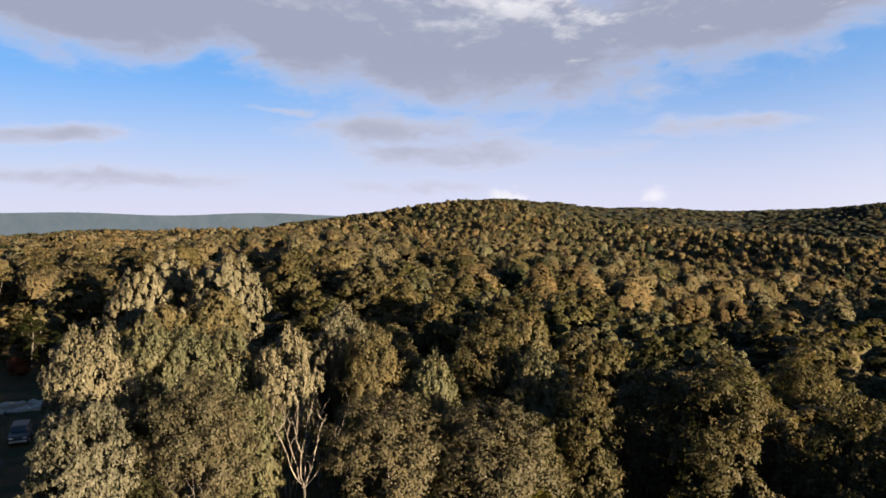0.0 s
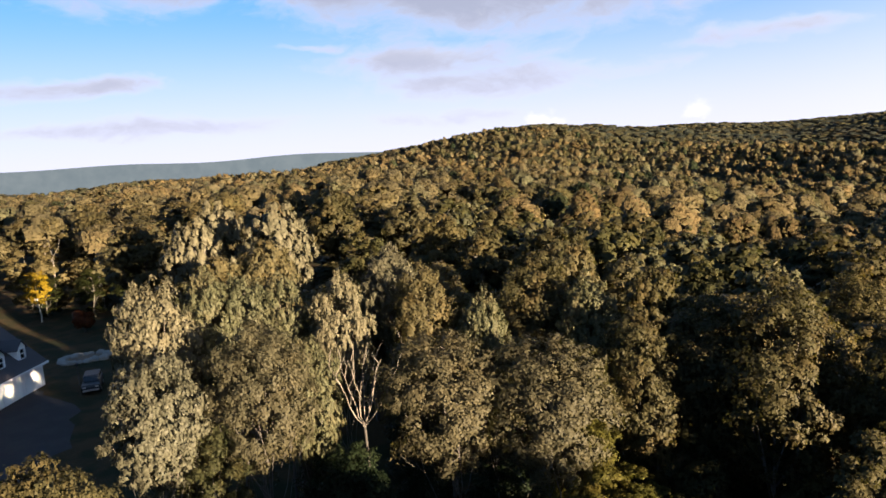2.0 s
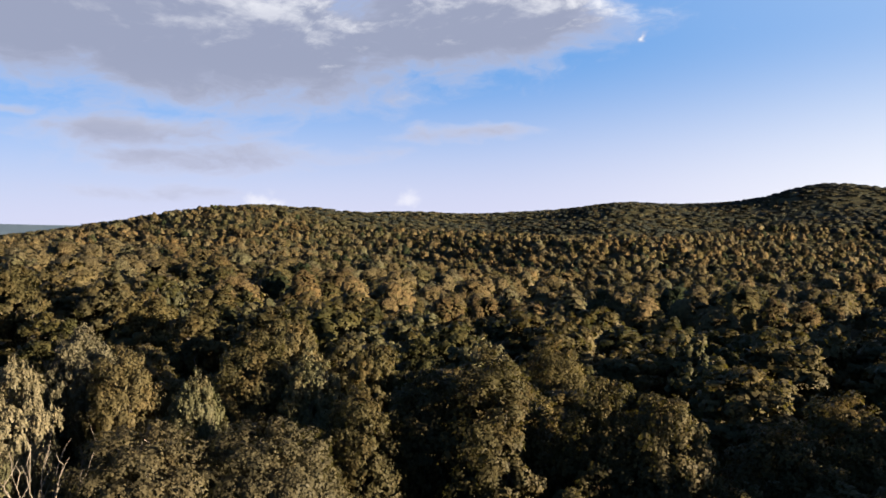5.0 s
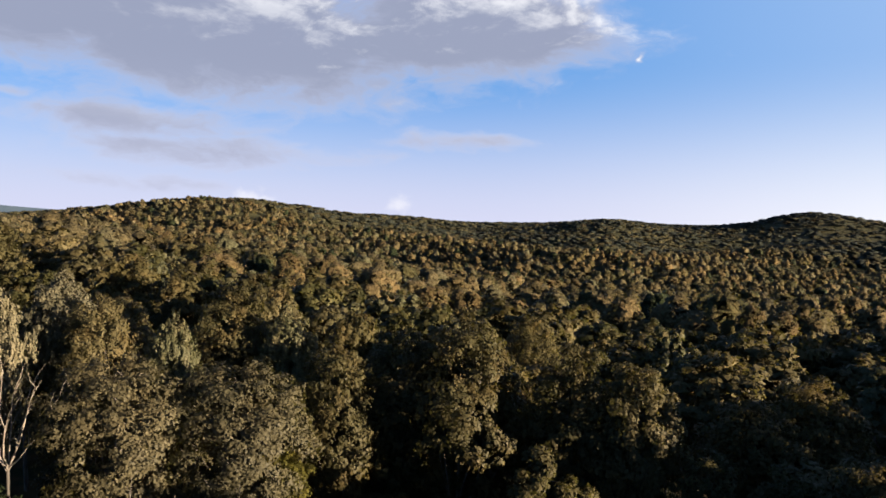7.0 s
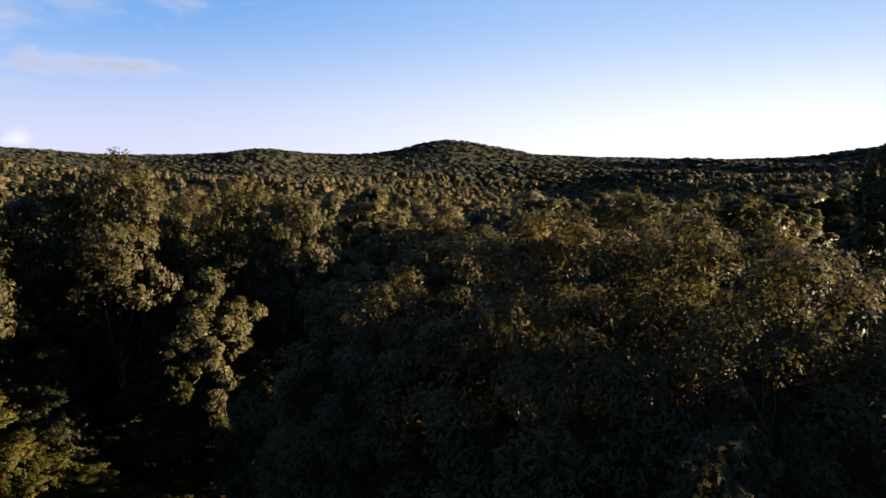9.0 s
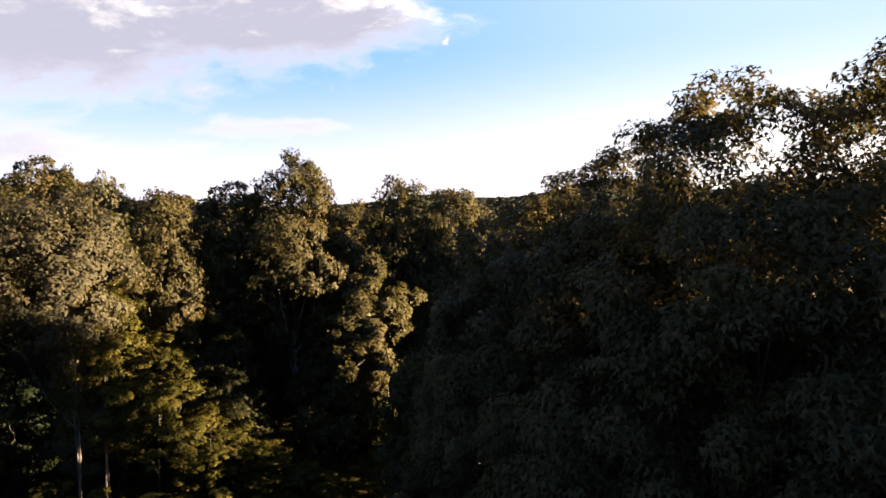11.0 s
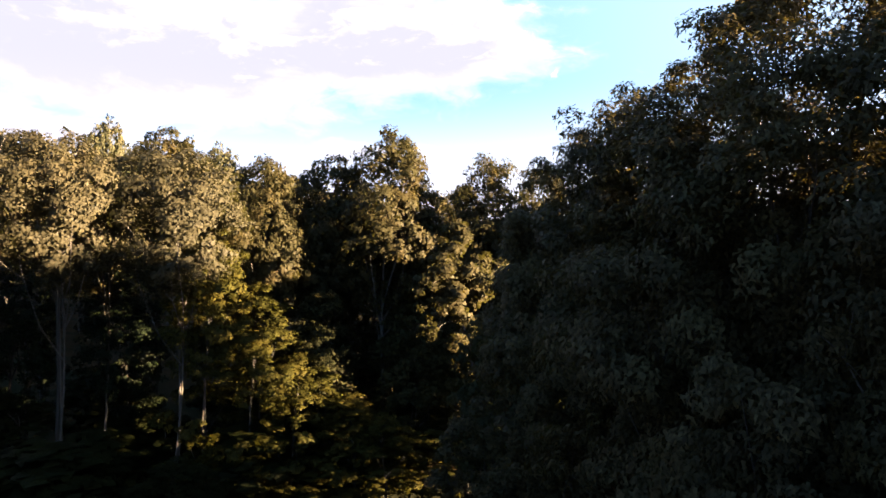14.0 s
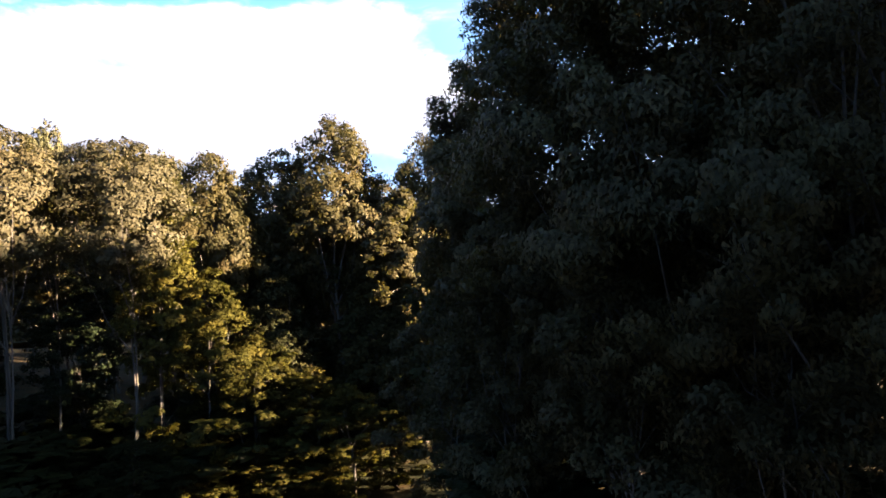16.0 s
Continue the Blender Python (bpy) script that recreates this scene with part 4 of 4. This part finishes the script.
# dark shrubs added over lit ground; the last, unseen, shades the lawn
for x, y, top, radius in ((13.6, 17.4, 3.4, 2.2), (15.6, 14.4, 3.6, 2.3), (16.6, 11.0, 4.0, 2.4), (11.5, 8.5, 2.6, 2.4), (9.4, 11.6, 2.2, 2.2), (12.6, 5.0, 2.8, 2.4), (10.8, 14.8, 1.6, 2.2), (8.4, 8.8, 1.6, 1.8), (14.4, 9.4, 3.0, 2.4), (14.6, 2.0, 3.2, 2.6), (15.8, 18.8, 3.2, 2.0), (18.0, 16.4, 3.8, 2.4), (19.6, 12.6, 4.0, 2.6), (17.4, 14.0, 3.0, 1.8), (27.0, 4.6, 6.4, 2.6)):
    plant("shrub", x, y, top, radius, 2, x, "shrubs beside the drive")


# ---------------------------------------------------------------- bare stems
def build_bare_stems(x, y, height, seed, count=9, spread=1.9):
    """A leafless tree: pale spreading stems on a trunk coloured dark for its shade."""
    rng = np.random.default_rng(seed)
    foot = new("dead_tree")
    foot.matrix_basis = pose(x, y, float(land(x, y)) - 0.1)
    low = 0.78 * height
    v, f = tubes([([(0, 0, -0.2), (0.15, 0.05, low * 0.5), (0, 0, low + 0.2)], [0.08, 0.07, 0.06])], 7)
    trunk = new("trunk", mesh_of("trunk", v, f, [DARK_BARK], smooth=True))
    trunk.parent = foot
    for n in range(count):
        a = 2 * math.pi * n / count + rng.uniform(-0.3, 0.3)
        steps = np.linspace(0, 1, 7)
        rise, out = (height - low) * rng.uniform(0.7, 1.0), spread * rng.uniform(0.3, 1.0)
        line = [(out * t ** 0.8 * math.cos(a) + rng.normal() * 0.05, out * t ** 0.8 * math.sin(a) + rng.normal() * 0.05, low + rise * t) for t in steps]
        paths = [(line, [0.036 * (1.15 - t) for t in steps])]
        for k in (2, 3, 4, 5, 6):
            p = np.array(line[k])
            e = p + np.array([rng.normal() * 0.4, rng.normal() * 0.4, rng.uniform(0.5, 1.1)])
            paths.append(([p, (p + e) / 2 + rng.normal(size=3) * 0.06, e], [0.017, 0.013, 0.006]))
        v, f = tubes(paths)
        stem = new("stem", mesh_of("stem", v, f, [DEAD], smooth=True))
        stem.parent = foot
    tagged(foot, "bare dead tree with pale spreading stems", "tree")


build_bare_stems(-6.5, 31.8, 16.9, 3, 7, 2.2)
build_bare_stems(-2.6, 32.4, 17.0, 8, 3, 0.5)


# ---------------------------------------------------------------- house and yard
def build_house():
    """A white wing with garage doors below and dormers on the roof."""
    house = tagged(new("house"), "white house wing with garage doors and gabled dormers", "house")
    house.matrix_basis = pose(-50.9, 74.2, float(land(-50.9, 74.2)), 0, 0, 2)
    long, deep, eave, ridge = 24.0, 9.0, 2.9, 6.9
    walls = box((0.25, long, eave), (-0.13, -long / 2, 0))
    box((0.25, long, eave), (-deep + 0.13, -long / 2, 0), bm=walls)
    box((deep - 0.5, 0.25, eave), (-deep / 2, -long + 0.13, 0), bm=walls)
    part("wall", walls, SIDING, house)
    part("gable_wall", prism([(-deep, 0), (0, 0), (0, eave), (-deep / 2, ridge - 0.2), (-deep, eave)], (-0.25, 0.0), "y"), SIDING, house)
    half, over, thick = deep / 2, 0.45, 0.18
    slope = (ridge - eave) / half
    for sign, name in ((1, "roof"), (-1, "roof")):
        bm = bmesh.new()
        low = (-half + sign * (half + over), eave - over * slope)
        outline = [low, (-half, ridge), (-half, ridge + thick), (low[0], low[1] + thick)]
        part(name, prism(outline, (-long - 0.4, 0.4), "y", bm), SHINGLE, house, "grey shingled roof slope")
    part("eave_board", box((0.08, long + 0.8, 0.24), (over + 0.045, -long / 2, eave - over * slope - 0.06)), TRIM, house, "white eave board")
    for k in range(6):
        y = -1.9 - 3.75 * k
        door = part("garage_door", box((0.06, 2.75, 2.2), (0.0, y, 0.0), 0.01), TRIM, house, "white panelled garage door")
        for row in range(4):
            for col in range(4):
                part("panel", box((0.02, 0.58, 0.42), (0.04, y - 1.02 + 0.68 * col, 0.08 + 0.54 * row), 0.006), TRIM, door)
        frame_bm = box((0.07, 0.14, 2.36), (0.03, y - 1.46, 0.0))
        box((0.07, 0.14, 2.36), (0.03, y + 1.46, 0.0), bm=frame_bm)
        box((0.07, 2.78, 0.14), (0.03, y, 2.22), bm=frame_bm)
        part("door_frame", frame_bm, TRIM, house)
    for k in range(6):
        y = -2.2 - 3.6 * k
        x = -1.05
        base = eave + (0 - x) * slope
        dormer = part("dormer", box((2.2, 1.5, 1.5), (x - 0.75, y, base - 0.35)), SIDING, house, "white gabled dormer")
        part("gable", prism([(y - 0.75, base + 1.15), (y + 0.75, base + 1.15), (y, base + 1.95)], (x - 1.8, x + 0.35), "x"), SIDING, dormer)
        for sign in (1, -1):
            roof = [(y, base + 2.05), (y + sign * 1.0, base + 1.0), (y + sign * 1.0, base + 0.9), (y, base + 1.92)]
            part("dormer_roof", prism(roof, (x - 2.6, x + 0.55), "x"), SHINGLE, dormer)
        part("pane", box((0.03, 0.66, 1.0), (x + 0.37, y, base - 0.05)), PANE, dormer, "dark window pane")
        sash = box((0.06, 0.1, 1.2), (x + 0.39, y - 0.38, base - 0.15))
        box((0.06, 0.1, 1.2), (x + 0.39, y + 0.38, base - 0.15), bm=sash)
        box((0.06, 0.66, 0.08), (x + 0.39, y, base + 0.42), bm=sash)
        box((0.06, 0.66, 0.1), (x + 0.39, y, base - 0.15), bm=sash)
        box((0.06, 0.66, 0.1), (x + 0.39, y, base + 0.95), bm=sash)
        part("window_frame", sash, TRIM, dormer)


build_house()


def build_neighbour():
    """A dark-roofed house among the trees, with pale gutters."""
    x, y = 124.5, 101.6
    house = tagged(new("house"), "dark-roofed house among the trees with white eaves", "house")
    house.matrix_basis = pose(x, y, float(land(x, y)), 0, 0, 50)
    part("wall", box((9, 6.5, 3.0), (0, 0, 0)), SIDING, house)
    part("gable_wall", prism([(-3.25, 3.0), (3.25, 3.0), (0, 5.6)], (-4.5, 4.5), "x"), SIDING, house)
    for sign in (1, -1):
        part("roof", prism([(0, 5.7), (sign * 3.8, 2.7), (sign * 3.8, 2.9), (0, 5.9)], (-5, 5), "x"), SHINGLE, house, "dark shingled roof slope")
        part("eave_board", box((10, 0.1, 0.3), (0, sign * 3.86, 2.6)), TRIM, house, "white eave board")


build_neighbour()


def wheel_of(parent, x, y, r):
    bm = bmesh.new()
    bmesh.ops.create_cone(bm, cap_ends=True, segments=20, radius1=r, radius2=r, depth=0.22, matrix=pose(x, y, r, 90, 0, 0))
    bmesh.ops.bevel(bm, geom=[e for e in bm.edges if e.calc_length() < r * 0.5], offset=0.03, segments=2, affect="EDGES")
    tyre = part("wheel", bm, RUBBER, parent, "black tyre")
    bm = bmesh.new()
    bmesh.ops.create_cone(bm, cap_ends=True, segments=16, radius1=r * 0.6, radius2=r * 0.55, depth=0.24, matrix=pose(x, y, r, 90, 0, 0))
    part("rim", bm, STEEL, tyre, "steel rim")


def build_car():
    car = tagged(new("car"), "black car parked on the asphalt driveway", "car")
    car.matrix_basis = pose(-43.8, 71.6, float(land(-43.8, 71.6)) + 0.03, 0, 0, -65)
    side = [(-2.2, 0.35), (2.2, 0.35), (2.25, 0.75), (2.1, 0.98), (1.1, 1.05), (-2.15, 1.1), (-2.25, 0.8)]
    bm = prism(side, (-0.9, 0.9), "y")
    bmesh.ops.bevel(bm, geom=bm.edges[:], offset=0.07, segments=2, affect="EDGES")
    part("body", bm, BLACK, car)
    bm = prism([(-2.1, 1.08), (1.05, 1.04), (0.45, 1.62), (-1.85, 1.66)], (-0.78, 0.78), "y")
    bmesh.ops.bevel(bm, geom=bm.edges[:], offset=0.08, segments=2, affect="EDGES")
    part("cabin", bm, BLACK, car)
    part("windscreen", prism([(0.98, 1.12), (0.52, 1.56), (0.56, 1.57), (1.03, 1.12)], (-0.66, 0.66), "y"), PANE, car, "dark windscreen")
    for s in (1, -1):
        part("side_window", prism([(-1.7, 1.15), (0.7, 1.13), (0.38, 1.54), (-1.6, 1.56)], (s * 0.785 - 0.006, s * 0.785 + 0.006), "y"), PANE, car, "dark side window")
        part("headlight", box((0.06, 0.36, 0.16), (2.22, s * 0.62, 0.72), 0.02), STEEL, car, "pale headlight")
        for x in (1.35, -1.4):
            wheel_of(car, x, s * 0.82, 0.34)
    part("bumper", box((0.12, 1.6, 0.2), (2.24, 0, 0.36), 0.03), STEEL, car, "pale bumper")


build_car()


def build_stone_border():
    """A bed framed by pale stones on the lawn."""
    rng = np.random.default_rng(21)
    border = tagged(new("stone_border"), "ring of pale boulders round a planting bed", "rock border")
    border.matrix_basis = pose(-51.8, 84.2, float(land(-51.8, 84.2)), 0, 0, 35)
    for n in range(30):
        a = 2 * math.pi * n / 30
        bm = bmesh.new()
        bmesh.ops.create_icosphere(bm, subdivisions=2, radius=1.0)
        seed = rng.uniform(0, 50)
        for v in bm.verts:
            v.co *= 1 + 0.28 * noise.noise(v.co * 1.4 + Vector((seed, 0, 0)))
        size = rng.uniform(0.35, 0.62)
        at = (3.0 * math.cos(a) + rng.normal() * 0.2, 2.0 * math.sin(a) + rng.normal() * 0.2, size * 0.25)
        bmesh.ops.transform(bm, matrix=Matrix.LocRotScale(at, Euler((0, 0, rng.uniform(0, 6))), (size * 1.2, size, size * 0.7)), verts=bm.verts)
        part("stone", bm, STONE, border)
    bm = bmesh.new()
    bmesh.ops.create_cone(bm, cap_ends=True, segments=28, radius1=1.0, radius2=0.9, depth=0.12, matrix=Matrix.Translation((0, 0, 0.04)) @ Matrix.Diagonal((2.9, 1.9, 1, 1)))
    part("bed", bm, EARTH, border, "bare brown planting bed")


build_stone_border()


def build_lamp_post():
    post = tagged(new("lamp_post"), "slim dark lamp post beside the drive", "lamp post")
    post.matrix_basis = pose(-46.4, 73.4, float(land(-46.4, 73.4)))
    bm = bmesh.new()
    bmesh.ops.create_cone(bm, cap_ends=True, segments=10, radius1=0.06, radius2=0.04, depth=2.1, matrix=Matrix.Translation((0, 0, 1.05)))
    part("pole", bm, IRON, post)
    bm = box((0.22, 0.22, 0.3), (0, 0, 2.1), 0.02)
    part("lantern", bm, PANE, post, "glass lantern")
    bm = bmesh.new()
    bmesh.ops.create_cone(bm, cap_ends=True, segments=4, radius1=0.22, radius2=0.03, depth=0.14, matrix=pose(0, 0, 2.47, 0, 0, 45))
    part("cap", bm, IRON, post)


build_lamp_post()


def build_planter():
    tub = tagged(new("planter"), "low dark planter with a pale rim beside the drive", "planter")
    tub.matrix_basis = pose(-0.2, 22.9, float(land(-0.2, 22.9)) + 0.03)
    bm = bmesh.new()
    bmesh.ops.create_cone(bm, cap_ends=True, segments=24, radius1=0.36, radius2=0.46, depth=0.5, matrix=Matrix.Translation((0, 0, 0.25)))
    part("tub", bm, IRON, tub)
    a = np.linspace(0, 2 * math.pi, 25)
    v, f = tubes([([(0.46 * math.cos(t), 0.46 * math.sin(t), 0.5) for t in a], [0.035] * 25)])
    rim = new("rim", mesh_of("rim", v, f, [STONE], smooth=True))
    rim.parent = tub
    part("soil", box((0.58, 0.58, 0.04), (0, 0, 0.47), 0.01), EARTH, tub)


build_planter()


def leafy_mound(name, x, y, height, radius, leaf, count, size, seed, label, category):
    rng = np.random.default_rng(seed)
    centres = unit(rng.normal(size=(9, 3))) * [radius * 0.55, radius * 0.55, height * 0.28] + [0, 0, height * 0.55]
    v, f, soft = leaf_cloud(rng, centres, np.full(9, min(radius, height) * 0.42), count, size, 0.7)
    stems = [([(0, 0, -0.1), tuple(c * [0.5, 0.5, 0.6]), tuple(c)], [0.03, 0.02, 0.01]) for c in centres]
    wv, wf = tubes(stems)
    bush = tree_of(name, ((wv, wf), (v, f, soft)), leaf, BARK, label, category)
    bush.matrix_basis = pose(x, y, float(land(x, y)))


leafy_mound("red_bush", 10.7, 21.4, 0.65, 0.5, CRIMSON, 1500, 0.10, 4, "small bright red bush at the drive edge", "bush")
leafy_mound("rust_bush", -60.3, 98.8, 4.0, 1.7, RUST, 1800, 0.4, 5, "rust orange bush at the edge of the lawn", "bush")
plant("yellow", -72.6, 107.4, 9.4, 2.2, 1, 0.3)
EDGE_ROW = [("shrub", -64.5, 109.0, 8.8, 2.8), ("shrub", -58.5, 109.5, 8.6, 3.0), ("shrub", -73.0, 110.0, 8.0, 2.8), ("edge", -66.0, 115.0, 18.0, 4.2),
            ("edge", -57.0, 115.0, 18.5, 4.4), ("edge", -74.0, 115.0, 17.5, 4.2), ("edge", -62.0, 120.0, 19.5, 4.2), ("edge", -81.0, 118.0, 18.0, 4.2),
            ("edge", -50.0, 113.0, 19.0, 4.2), ("edge", -70.0, 121.0, 19.5, 4.4), ("edge", -45.0, 108.0, 19.0, 4.0)]
for kind, x, y, top, radius in EDGE_ROW:
    plant(kind, x, y, top, radius, 1, rng.uniform(0, 6.28), "trees behind the lawn")
